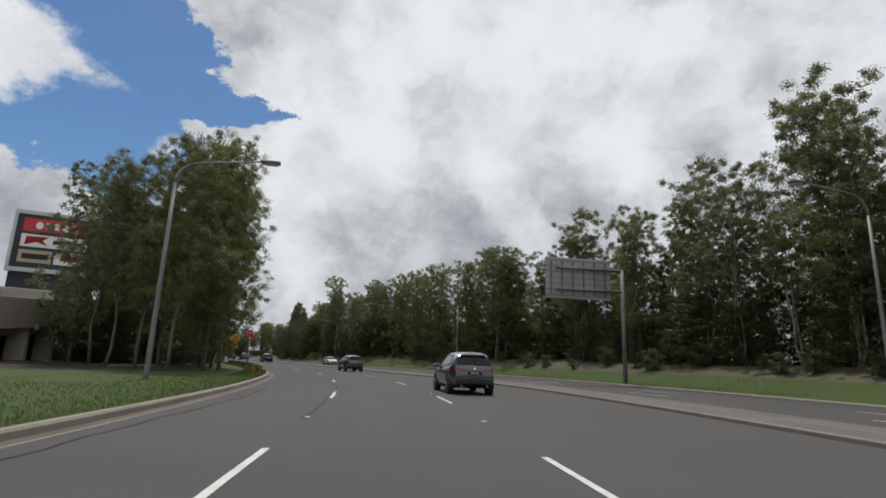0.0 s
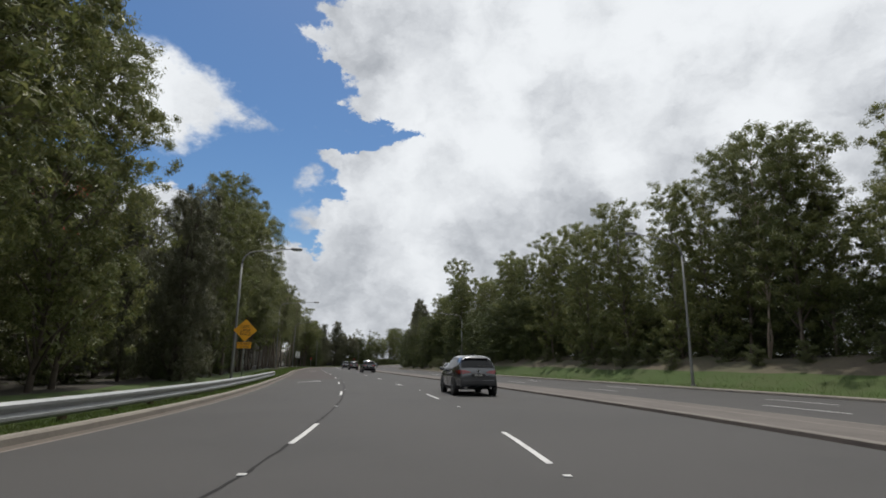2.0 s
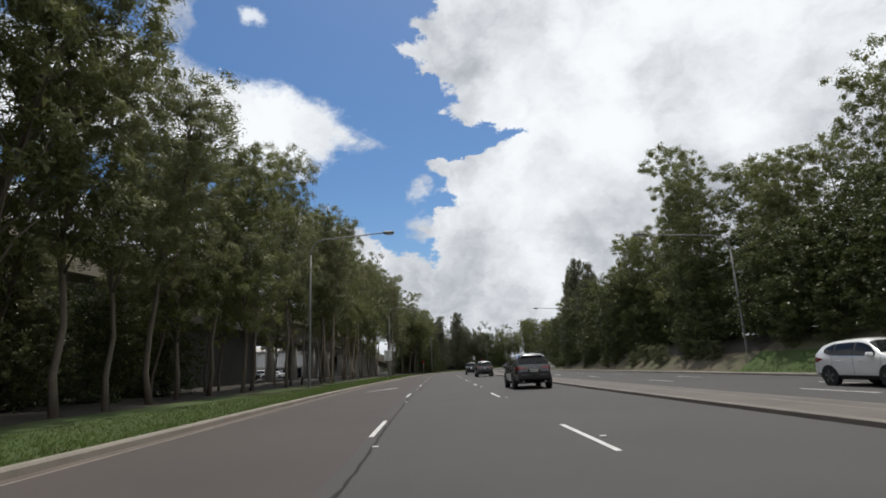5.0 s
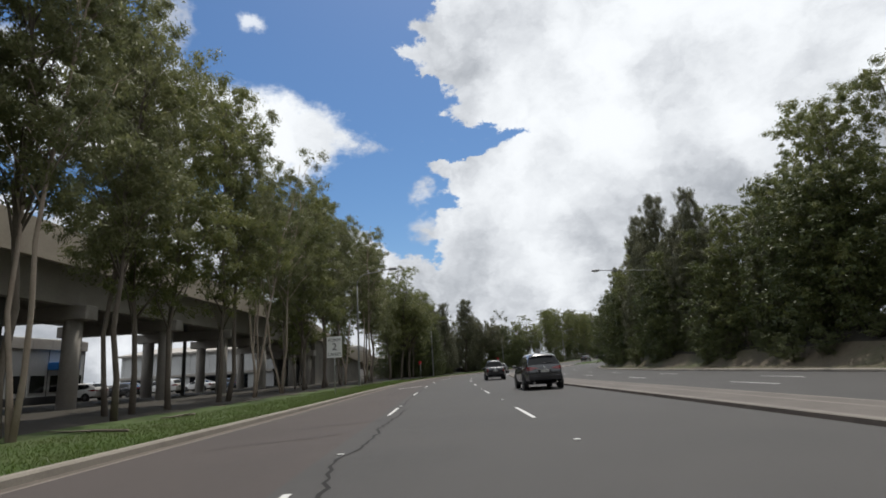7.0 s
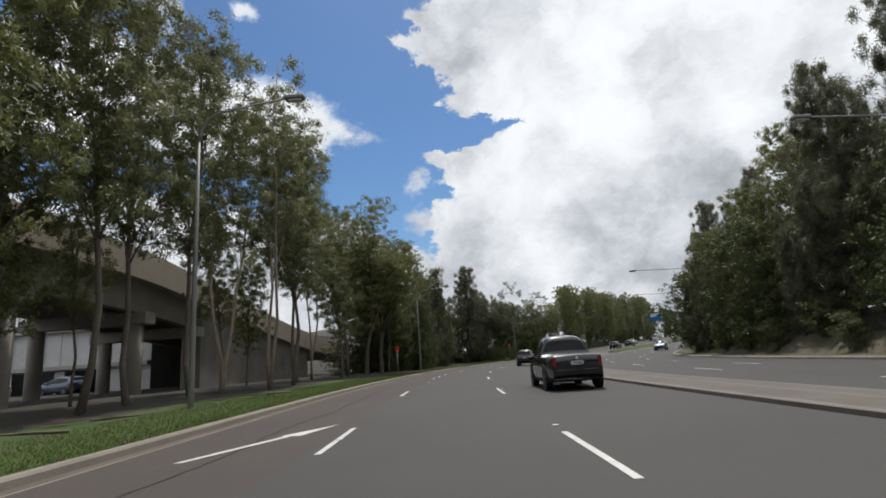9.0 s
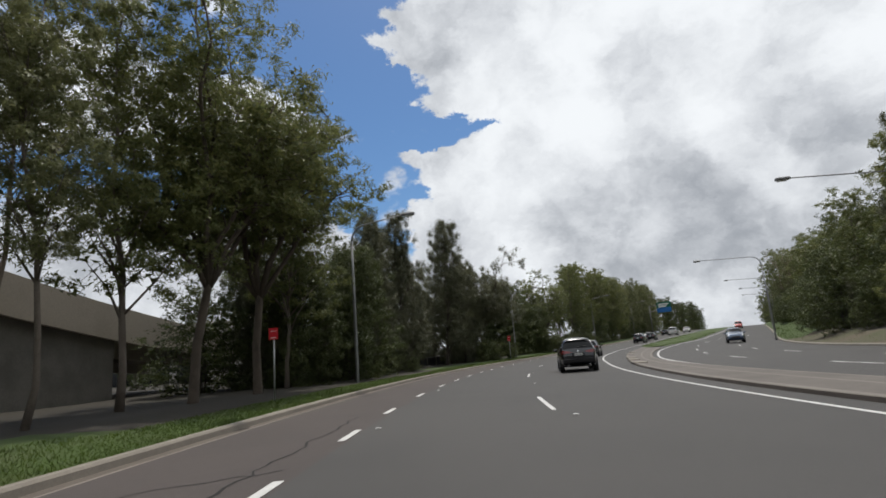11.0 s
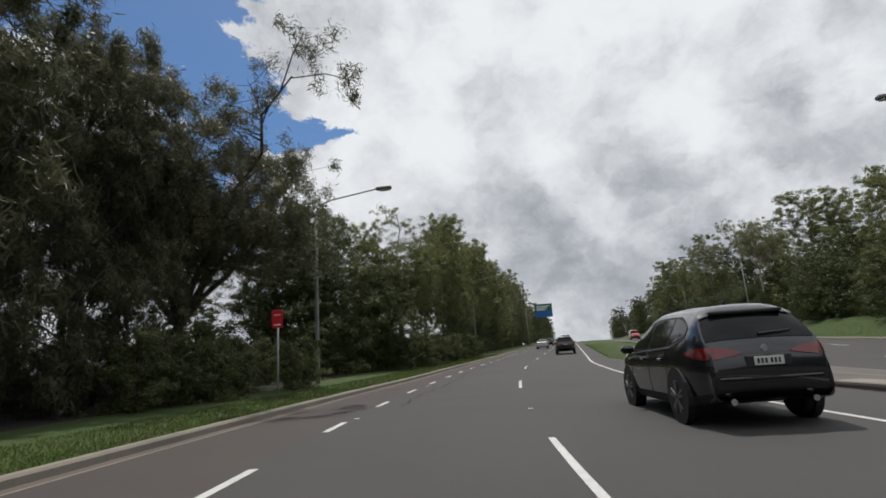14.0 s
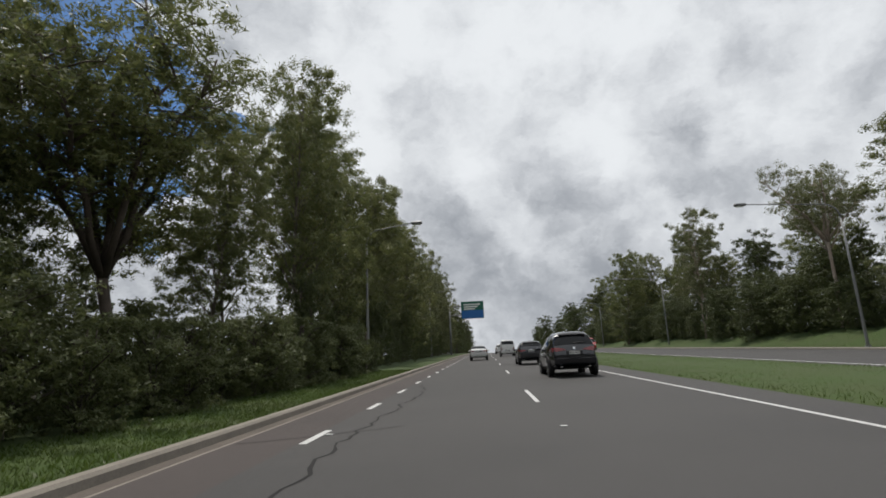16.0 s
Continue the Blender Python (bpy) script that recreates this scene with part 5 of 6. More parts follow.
def ramp():
    r = thing("elevated_ramp", "tan concrete elevated ramp on round columns behind the trees", "ramp")
    ys = along(46, 236, 3.0)
    dd = lambda y: curve_table(DECK_D, y)

    def swept(name, profile, mat, label=""):
        verts, faces = [], []
        k = len(profile)
        for y in ys:
            for d, z in profile:
                verts.append(at(y, dd(y) + d, curve_table(DECK_Z, y) + z))
        for i in range(len(ys) - 1):
            for j in range(k):
                j2 = (j + 1) % k
                faces.append((i * k + j, i * k + j2, (i + 1) * k + j2, (i + 1) * k + j))
        faces.append(tuple(range(k)))
        faces.append(tuple(range((len(ys) - 1) * k, len(ys) * k))[::-1])
        mesh_part(name, mesh_from(name, verts, faces, mat), r, label)
    swept("deck", [(-9.0, 0.0), (0.0, 0.0), (0.0, 0.55), (-9.0, 0.55)], WALL_CONC)
    swept("parapet", [(0.02, -0.15), (0.20, -0.15), (0.20, 1.65), (0.02, 1.65)], WALL_TAN, "tan concrete parapet")
    swept("parapet", [(-9.2, -0.1), (-9.02, -0.1), (-9.02, 1.45), (-9.2, 1.45)], WALL_TAN)
    def deep(y):
        return min(1.9, 0.26 * curve_table(DECK_Z, y))

    def upright(name, y0, y1, off, low, high, mat, label=""):
        """A wall or beam along the ramp between two heights below its deck."""
        verts, faces = [], []
        stations = along(y0, y1, 3.0)
        for y in stations:
            for d, z in ((off, low(y)), (off + 0.5, low(y)), (off + 0.5, high(y)), (off, high(y))):
                verts.append(at(y, dd(y) + d, z))
        for i in range(len(stations) - 1):
            for j in range(4):
                faces.append((4 * i + j, 4 * i + (j + 1) % 4, 4 * i + 4 + (j + 1) % 4, 4 * i + 4 + j))
        faces.append((0, 1, 2, 3))
        faces.append(tuple(4 * (len(stations) - 1) + k for k in (3, 2, 1, 0)))
        mesh_part(name, mesh_from(name, verts, faces, mat), r, label)
    for off in (-1.3, -7.8):
        upright("girder", 46, 236, off, lambda y: curve_table(DECK_Z, y) - deep(y), lambda y: curve_table(DECK_Z, y) - 0.003, WALL_CONC, "deep concrete girder")
    for y in along(171, 208, 9.0):
        top = curve_table(DECK_Z, y) - deep(y)
        for off in (-1.05, -7.55):
            p = at(y, dd(y) + off, 0.0)
            part("column", tube_bm([(0, 0, -0.4), (0, 0, top)], [0.45, 0.45], 14), WALL_CONC, r, "round concrete column", m=pose(*p), smooth_shade=True)
        p = at(y, dd(y) - 4.3, top)
        part("crosshead", boxed(-4.2, 4.2, -0.5, 0.5, -0.75, -0.003, bevel=0.04), WALL_CONC, r, "concrete crosshead beam", m=pose(*p, 0, 0, heading(y)))
    for y in along(50, 104, 4.6):
        p = at(y, dd(y) - 0.6, 0.0)
        part("pier", boxed(-0.55, 0.55, -0.22, 0.22, -0.4, curve_table(DECK_Z, y) - 0.005, bevel=0.03), WALL_TAN, r, "pale concrete fin pier", m=pose(*p, 0, 0, heading(y)))
    # wall colour carries the deep shade under the deck
    upright("screen_wall", 106.05, 167.5, -1.9, lambda y: -0.4, lambda y: curve_table(DECK_Z, y) - 0.01, WALL_SHADED, "dark concrete wall closing the level under the ramp, shade put into its colour")
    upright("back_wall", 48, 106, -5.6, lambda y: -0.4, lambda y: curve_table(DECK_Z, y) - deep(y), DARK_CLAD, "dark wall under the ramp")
    # solid wall under the low end of the ramp, darker grey than the parapet
    upright("abutment", 208, 226, -0.6, lambda y: -0.4, lambda y: curve_table(DECK_Z, y) - 0.005, WALL_MOTTLED, "mottled grey concrete abutment")


ramp()


def shopping_centre():
    b = thing("shopping_centre", "large dark and grey shopping centre with a lit sign tower", "building")
    m = pose(-62.0, 96.0, 0.0, 0, 0, 38)
    part("wall", boxed(-34, 2, -6, 60, -0.5, 13.0, bevel=0.05), DARK_CLAD, b, "dark grey clad wall", m=m)
    part("roof", boxed(-34.4, 2.4, -6.4, 60.4, 13.003, 13.5, bevel=0.05), WALL_CONC, b, m=m)
    part("wall", boxed(2.2, 14, -2, 46, -0.5, 8.5, bevel=0.05), WALL_CONC, b, "grey concrete wing", m=m)


shopping_centre()


def undercroft_wall():
    """Wall that closes the level under the ramp: dark panels, then narrow white ones with a blue awning."""
    u = thing("undercroft_wall", "dark grey wall with white end panels below the ramp", "wall")
    ys = along(163, 180, 5.6667)[:3] + [180, 181.75, 183.5, 185.25, 187]
    for a, b in zip(ys, ys[1:]):
        p0, p1 = at(a, -34.0, 0.2), at(b, -34.0, 0.2)
        n, m = (p1 - p0).length, pose(*((p0 + p1) / 2), 0, 0, heading((a + b) / 2))
        dark = a < 180
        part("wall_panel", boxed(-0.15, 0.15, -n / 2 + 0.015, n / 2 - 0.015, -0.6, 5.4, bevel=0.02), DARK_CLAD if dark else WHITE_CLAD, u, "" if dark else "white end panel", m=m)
        if not dark:
            part("plinth", boxed(0.15, 0.2, -n / 2, n / 2, -0.6, 0.9, bevel=0.01), DARK_CLAD, u, "dark plinth", m=m)
            part("joint", boxed(0.152, 0.17, n / 2 - 0.05, n / 2 + 0.01, 0.9, 4.5), DARK_CLAD, u, "dark joint strip", m=m)
            part("fascia", boxed(0.15, 0.35, -n / 2, n / 2, 4.5, 5.3, bevel=0.02), WALL_CONC, u, "grey fascia", m=m)
            part("window", boxed(0.151, 0.19, -n / 2 + 0.3, n / 2 - 0.3, 1.2, 2.5, bevel=0.01), GLASS, u, "dark shop window", m=m)
    p = at(184.4, -33.8, 0.2)
    m = pose(p.x, p.y, p.z, 0, 0, heading(184.4))
    part("awning", boxed(0.05, 0.9, -1.3, 1.3, 2.9, 3.5, bevel=0.04), BLUE_SIGN, u, "blue awning", m=m)


undercroft_wall()


def sign_tower():
    m = pose(-54.3, 108.1, 1.82, 0, 0, 27) @ Matrix.Diagonal((0.57, 1.0, 0.726, 1.0))
    s = thing("sign_tower", "tall shopping-centre sign with red and white panels in a white frame", "sign", m)
    part("core", boxed(-9.0, 7.6, 0.0, 3.0, -4.0, 13.4), DARK_CLAD, s, "dark base")
    part("board", boxed(-9.2, 7.8, -0.5, 3.2, 13.4, 24.6, bevel=0.05), DARK_CLAD, s, "black sign board")
    for x0, x1, z0, z1 in ((-9.6, 8.2, 24.1, 24.9), (-9.6, 8.2, 13.1, 13.9), (-9.6, -8.9, 13.9, 24.1), (7.5, 8.2, 13.9, 24.1)):
        part("frame", boxed(x0, x1, -0.7, 0.2, z0, z1, bevel=0.04), WHITE_CLAD, s, "white frame")

    def panel(x0, x1, z0, z1, mat, label):
        return part("panel", boxed(x0, x1, -0.62, -0.52, z0, z1, bevel=0.02), mat, s, label)
    red = panel(-7.6, 6.2, 20.9, 23.4, RED_PANEL, "red panel")
    for k in range(5):
        # round white shapes in a row
        bm = bmesh.new()
        bmesh.ops.create_cone(bm, cap_ends=True, segments=24, radius1=0.72, radius2=0.72, depth=0.06)
        bmesh.ops.rotate(bm, verts=bm.verts, cent=(0, 0, 0), matrix=Matrix.Rotation(radians(90), 3, "X"))
        bmesh.ops.translate(bm, verts=bm.verts, vec=(-4.4 + 1.8 * k, -0.66, 22.1))
        part("white_shape", bm, WHITE_SIGN, red, "white round shape")
    white = panel(-7.6, 6.2, 17.9, 20.3, WHITE_SIGN, "white panel")
    bm = bmesh.new()
    vs = [bm.verts.new(v) for v in ((-6.8, -0.64, 18.2), (-4.4, -0.64, 18.9), (-2.0, -0.64, 18.2), (-3.2, -0.64, 19.2), (-2.2, -0.64, 20.0), (-6.6, -0.64, 19.9))]
    bm.faces.new(vs)
    bmesh.ops.solidify(bm, geom=bm.faces[:], thickness=0.02)
    part("red_shape", bm, RED_PANEL, white, "red angular shape")
    part("blue_bar", boxed(-1.2, 5.2, -0.65, -0.625, 18.7, 19.5), BLACK, white, "dark bar of writing")
    tan = panel(-7.6, -0.9, 14.9, 17.3, TAN_PANEL, "tan panel")
    part("dark_bar", boxed(-6.8, -1.6, -0.65, -0.625, 15.6, 16.6), BLACK, tan, "dark bar of writing")
    white = panel(-0.4, 6.2, 14.9, 17.3, WHITE_SIGN, "white panel")
    part("red_bar", boxed(0.9, 4.9, -0.65, -0.625, 15.6, 16.7), RED_PANEL, white, "red bar of writing")


sign_tower()


def car_park_light(y, d, h):
    """Tall dark mast with a flat floodlight head."""
    c = thing("car_park_light", "tall dark car-park light mast above the ramp", "light mast", facing(y, d, 0, 0.4))
    part("mast", tube_bm([(0, 0, -0.4), (0, 0, h * 0.5), (0, 0, h)], [0.16, 0.13, 0.09], 10), LAMP_HEAD, c, smooth_shade=True)
    part("head", boxed(-0.10, 1.0, -0.25, 0.25, h, h + 0.16, bevel=0.05), LAMP_HEAD, c, "flat floodlight head")


car_park_light(187.0, -25.0, 25.5)


def low_building(x, y, turn, w, dpt, h, mat, label):
    """Warehouse in ribbed cladding: dark glazed base, fascia and a low-pitched metal roof."""
    b = thing("warehouse", label, "building", pose(x, y, 0.3, 0, 0, turn))
    part("wall", boxed(-w / 2, w / 2, -dpt / 2, dpt / 2, -0.6, h, bevel=0.03), mat, b)
    bm = bmesh.new()
    for sx in (-w / 2 - 0.3, w / 2 + 0.3):
        for sy, z in ((-dpt / 2 - 0.5, h + 0.003), (-dpt / 2 - 0.5, h + 0.3), (0, h + 1.6), (dpt / 2 + 0.5, h + 0.3), (dpt / 2 + 0.5, h + 0.003)):
            bm.verts.new((sx, sy, z))
    v = bm.verts[:]
    bm.faces.new(v[:5][::-1])
    bm.faces.new(v[5:])
    for k in range(5):
        n = (k + 1) % 5
        bm.faces.new((v[k], v[n], v[5 + n], v[5 + k]))
    bmesh.ops.recalc_face_normals(bm, faces=bm.faces[:])
    part("roof", bm, WALL_CONC, b, "grey metal roof")
    for k in range(int(w // 1.5)):
        x0 = -w / 2 + 0.4 + 1.5 * k
        part("rib", boxed(x0, x0 + 0.09, -dpt / 2 - 0.06, -dpt / 2, h * 0.5, h, bevel=0.01), mat, b)
    part("fascia", boxed(-w / 2, w / 2, -dpt / 2 - 0.5, -dpt / 2, h * 0.44, h * 0.5, bevel=0.02), WALL_CONC, b, "grey awning fascia")
    for k in range(int(w // 5)):
        x0 = -w / 2 + 1.0 + 5 * k
        part("window", boxed(x0, x0 + 4.0, -dpt / 2 - 0.05, -dpt / 2 + 0.05, 0.2, h * 0.42), GLASS, b, "dark window")


low_building(-118, 205, 25, 24, 16, 6.0, WHITE_CLAD, "white low building behind the car park")
low_building(-150, 250, 20, 40, 20, 7.5, WALL_CONC, "grey warehouse behind the trees")
low_building(-175, 330, 15, 50, 24, 7.0, WHITE_CLAD, "pale warehouse beyond the trees")


def low_wall():
    """Dark precast panel wall behind the she-oaks, with a pale coping."""
    f = thing("low_wall", "low dark precast concrete wall behind the she-oaks", "wall")
    ys = along(234, 277, 2.4)
    side = lambda y: lerp_table([(234, -16.5), (250, -15.6), (277, -15.2)], y)
    for y in ys:
        p = at(y, side(y), 0.2)
        part("post", boxed(-0.10, 0.10, -0.10, 0.10, -0.4, 1.12, bevel=0.01), WALL_MOTTLED, f, m=pose(*p, 0, 0, heading(y)))
    for a, b in zip(ys, ys[1:]):
        p, q = at(a, side(a), 0.2), at(b, side(b), 0.2)
        n = (q - p).length
        m = pose(*((p + q) / 2), 0, 0, heading((a + b) / 2))
        part("panel", boxed(-0.06, 0.06, -n / 2 + 0.105, n / 2 - 0.105, -0.3, 1.0, bevel=0.01), DARK_CLAD, f, "dark panel", m=m)
        part("coping", boxed(-0.09, 0.09, -n / 2 + 0.105, n / 2 - 0.105, 1.004, 1.07, bevel=0.01), WALL_MOTTLED, f, m=m)


low_wall()


# ---------------------------------------------------------------- vehicles
SHAPES = {}
# outline of the middle line (length, height) from tail to nose, belt, half width, roof half width, wheels, side windows, rear glass and windscreen by length
SHAPES["suv"] = dict(top=[(-2.12, 0.34), (-2.235, 0.46), (-2.27, 0.66), (-2.26, 0.86), (-2.20, 1.02), (-2.10, 1.15), (-1.93, 1.36), (-1.76, 1.53), (-1.55, 1.61), (-1.1, 1.66), (-0.5, 1.68), (0.05, 1.665), (0.50, 1.58), (0.85, 1.37),
                     (1.16, 1.15), (1.40, 1.08), (1.80, 1.02), (2.08, 0.91), (2.22, 0.74), (2.27, 0.55), (2.18, 0.36)],
                belt=[(-2.3, 1.09), (-1.4, 1.06), (1.2, 0.99), (2.3, 0.8)], w=0.92, roof=0.60, wheel=0.355, axles=(-1.33, 1.37),
                side=((-1.62, -1.06), (-1.00, -0.10), (-0.04, 0.98)), rear=(-2.12, -1.76), screen=(0.52, 1.10))
SHAPES["sedan"] = dict(top=[(-2.25, 0.34), (-2.32, 0.55), (-2.33, 0.80), (-2.27, 0.98), (-2.05, 1.04), (-1.72, 1.08), (-1.3, 1.27), (-0.90, 1.41), (-0.3, 1.455), (0.25, 1.40), (0.7, 1.19), (1.1, 0.99), (1.75, 0.88), (2.15, 0.74), (2.31, 0.55), (2.22, 0.35)],
                  belt=[(-2.3, 0.98), (-1.4, 0.96), (1.2, 0.92), (2.3, 0.7)], w=0.90, roof=0.56, wheel=0.32, axles=(-1.38, 1.35),
                  side=((-1.20, -0.75), (-0.70, 0.05), (0.12, 0.85)), rear=(-1.66, -1.02), screen=(0.36, 1.05))
SHAPES["hatch"] = dict(top=[(-1.88, 0.34), (-1.97, 0.50), (-2.0, 0.70), (-1.98, 0.92), (-1.92, 1.06), (-1.72, 1.26), (-1.5, 1.41), (-1.1, 1.49), (-0.2, 1.53), (0.3, 1.47), (0.7, 1.24), (1.05, 1.03), (1.6, 0.90), (1.90, 0.76), (2.02, 0.55), (1.92, 0.35)],
                  belt=[(-2.0, 1.0), (-1.2, 0.98), (1.1, 0.92), (2.1, 0.7)], w=0.86, roof=0.57, wheel=0.31, axles=(-1.18, 1.24),
                  side=((-1.40, -0.95), (-0.90, -0.10), (-0.02, 0.80)), rear=(-1.86, -1.52), screen=(0.40, 0.98))
SHAPES["ute"] = dict(top=[(-2.58, 0.40), (-2.61, 0.62), (-2.61, 1.00), (-2.52, 1.08), (-2.3, 1.09), (-1.0, 1.09), (-0.80, 1.14), (-0.68, 1.40), (-0.58, 1.66), (-0.3, 1.76), (0.4, 1.76), (0.75, 1.67), (1.15, 1.38), (1.48, 1.15), (2.1, 1.06), (2.48, 0.9), (2.61, 0.6), (2.54, 0.40)],
                belt=[(-2.6, 1.06), (-0.7, 1.10), (1.4, 1.06), (2.6, 0.9)], w=0.92, roof=0.62, wheel=0.38, axles=(-1.55, 1.55),
                side=((-0.46, 0.25), (0.32, 1.10)), rear=(-0.74, -0.62), screen=(0.82, 1.42))
SHAPES["van"] = dict(top=[(-2.44, 0.36), (-2.50, 0.6), (-2.50, 1.2), (-2.44, 1.80), (-2.2, 2.0), (-1.0, 2.04), (0.6, 2.02), (1.05, 1.92), (1.5, 1.56), (1.9, 1.22), (2.25, 1.06), (2.46, 0.85), (2.51, 0.6), (2.44, 0.38)],
                belt=[(-2.5, 1.18), (1.9, 1.12), (2.5, 0.9)], w=0.96, roof=0.76, wheel=0.34, axles=(-1.5, 1.55),
                side=((-2.0, -1.0), (-0.9, 0.2), (0.3, 1.3)), rear=(-2.49, -2.42), screen=(1.16, 1.84))


def spline(points, s):
    """Smooth curve through points at the index s."""
    n = len(points)
    i = min(max(int(s), 0), n - 2)
    t = s - i
    p0, p1, p2, p3 = (points[min(max(k, 0), n - 1)] for k in (i - 1, i, i + 1, i + 2))
    return tuple(0.5 * (2 * b_ + (c - a_) * t + (2 * a_ - 5 * b_ + 4 * c - d_) * t * t + (3 * b_ - a_ - 3 * c + d_) * t ** 3) for a_, b_, c, d_ in zip(p0, p1, p2, p3))


def section(sh, u, top):
    """Right half of the body's outline at length u, from the sill (0) to the middle of the roof (8)."""
    lo, hi = sh["top"][0][0], sh["top"][-1][0]
    mid, half = (lo + hi) / 2, (hi - lo) / 2
    e = max(0.0, (abs(u - mid) - half * 0.52) / (half * 0.48))
    w = sh["w"] * (1 - 0.15 * min(e, 1.05) ** 2.6)
    floor = 0.22 + 0.10 * e ** 2
    top = max(top, floor + 0.03)
    belt = min(lerp_table(sh["belt"], u), top - 0.05 * min(1.0, (top - floor) / 0.3))
    g = min(1.0, max(0.0, (top - belt - 0.05) / 0.50))
    rw = w * 0.93 + (sh["roof"] - w * 0.93) * g
    z2 = min(0.64, floor + 0.55 * (belt - floor))
    z6 = top - 0.018 - 0.070 * g
    return [(w * 0.86, floor), (w * 0.965, floor + 0.25 * (z2 - floor)), (w, z2), (w * 0.992, z2 + 0.6 * (belt - z2)), (w * 0.962, belt),
            ((w * 0.962 + rw) / 2 + 0.022 * g, belt + 0.52 * (z6 - belt)), (rw, z6), (rw - 0.15, top - 0.004 - 0.016 * g), (rw * 0.45, top + 0.008), (0.0, top + 0.014)]


def car_model(name, kind, paint, label, category="car", roof_rails=False, dark_plate=False):
    sh = SHAPES[kind]
    car = thing(name, label, category)
    fine = [spline(sh["top"], i / 12) for i in range(12 * (len(sh["top"]) - 1) + 1)]
    walk_ = [0.0]
    for q0, q1 in zip(fine, fine[1:]):
        walk_.append(walk_[-1] + math.hypot(q1[0] - q0[0], q1[1] - q0[1]))
    stations = 72

    def profile(s):
        """Middle line at the share s of its length, tail to nose."""
        goal = min(max(s, 0.0), 1.0) * walk_[-1]
        for i in range(len(fine) - 1):
            if walk_[i + 1] >= goal:
                t = (goal - walk_[i]) / max(1e-9, walk_[i + 1] - walk_[i])
                return tuple(a_ + (b_ - a_) * t for a_, b_ in zip(fine[i], fine[i + 1]))
        return fine[-1]

    def skin(s, v, sgn=1, out=0.0):
        def raw(s_, v_):
            u, top = profile(s_)
            x, z = spline(section(sh, u, top), v_)
            return Vector((x, u, z))
        p_ = raw(s, v)
        if out:
            ds = raw(min(s + 0.004, 1), v) - raw(max(s - 0.004, 0), v)
            dv = raw(s, min(v + 0.05, 9)) - raw(s, max(v - 0.05, 0))
            n_ = dv.cross(ds)
            if n_.length > 1e-9:
                n_.normalize()
                if n_.dot(p_ - Vector((0, p_.y * 0.8, 0.75))) < 0:
                    n_ = -n_
                p_ = p_ + n_ * out
        return Vector((sgn * p_.x, p_.y, p_.z))

    def s_at(u=None, z=None, tail=True):
        """Share of the middle line at a length u, or at a height z on the tail or nose."""
        best = None
        for i in range(401):
            s = i / 400
            pu, pz = profile(s)
            if z is not None and (s < 0.5) != tail:
                continue
            if u is not None and z is None and pz < 0.85:
                continue
            e = abs(pz - z) if z is not None else abs(pu - u)
            if best is None or e < best[0]:
                best = (e, s)
        return best[1]

    def panel(name_, s0, s1, lo_v, hi_v, sgn, mat, label_, out=0.008, ns=6, nv=4, both=False):
        """A pane or skin laid just over the body between two shares and two heights of the section."""
        vs, fs = [], []
        cols = nv + 1 if not both else 2 * nv + 1
        for i in range(ns + 1):
            k = i / ns
            s = s0 + (s1 - s0) * k
            a_, b_ = (lo_v(k) if callable(lo_v) else lo_v), (hi_v(k) if callable(hi_v) else hi_v)
            row = [skin(s, a_ + (b_ - a_) * j / nv, sgn, out) for j in range(nv + 1)]
            if both:
                row = row + [Vector((-q.x, q.y, q.z)) for q in row[-2::-1]]
            vs += row
        for i in range(ns):
            for j in range(cols - 1):
                o = i * cols + j
                fs.append((o, o + 1, o + cols + 1, o + cols))
        return mesh_part(name_, mesh_from(name_, vs, fs, mat, None, True), body, label_)

    verts, faces = [], []
    vv = [0, 0.5, 1, 1.5, 2, 2.5, 3, 3.5, 4, 4.5, 5, 5.5, 6, 6.5, 7, 7.5, 8, 9]
    k = 2 * len(vv) - 1
    for i in range(stations + 1):
        half = [skin(i / stations, v) for v in vv]
        verts += half + [Vector((-q.x, q.y, q.z)) for q in half[-2::-1]]
    for i in range(stations):
        for j in range(k):
            j2 = (j + 1) % k
            faces.append((i * k + j, i * k + j2, (i + 1) * k + j2, (i + 1) * k + j))
    faces.append(tuple(range(k)))
    faces.append(tuple(range(stations * k, (stations + 1) * k))[::-1])
    body = mesh_part("body", mesh_from("body", verts, faces, paint, None, True), car)
    for sgn in (1, -1):
        n_side = len(sh["side"])
        a_, b_ = s_at(u=sh["side"][0][0]), s_at(u=sh["side"][-1][1])
        panel("pillar_trim", a_, b_, lambda q: 4.12 + 0.5 * max(0.0, 1 - q * 7), lambda q: 5.80 - 0.55 * max(0.0, 1 - q * 7) - 0.5 * max(0.0, q * 9 - 8), sgn, TRIM, "black window surround", 0.005, 20)
        for n, (u0, u1) in enumerate(sh["side"]):
            first_, last_ = n == 0 and kind in ("suv", "hatch", "sedan"), n == n_side - 1
            panel("side_window", s_at(u=u0), s_at(u=u1), (lambda q: 4.22 + 0.45 * (1 - q)) if first_ else 4.22,
                  (lambda q: 5.66 - 0.45 * (1 - q) ** 2) if first_ else ((lambda q: 5.66 - 0.35 * max(0, q * 4 - 3)) if last_ else 5.66), sgn, GLASS, "dark tinted glass", 0.010, 8)
        strip_ = [skin(a_ + (b_ - a_) * q / 12, 4.10 + 0.5 * max(0.0, 1 - q / 12 * 7), sgn, 0.010) for q in range(13)]
        part("window_trim", tube_bm(strip_, [0.009] * 13, 5), CHROME, body, "thin chrome strip")
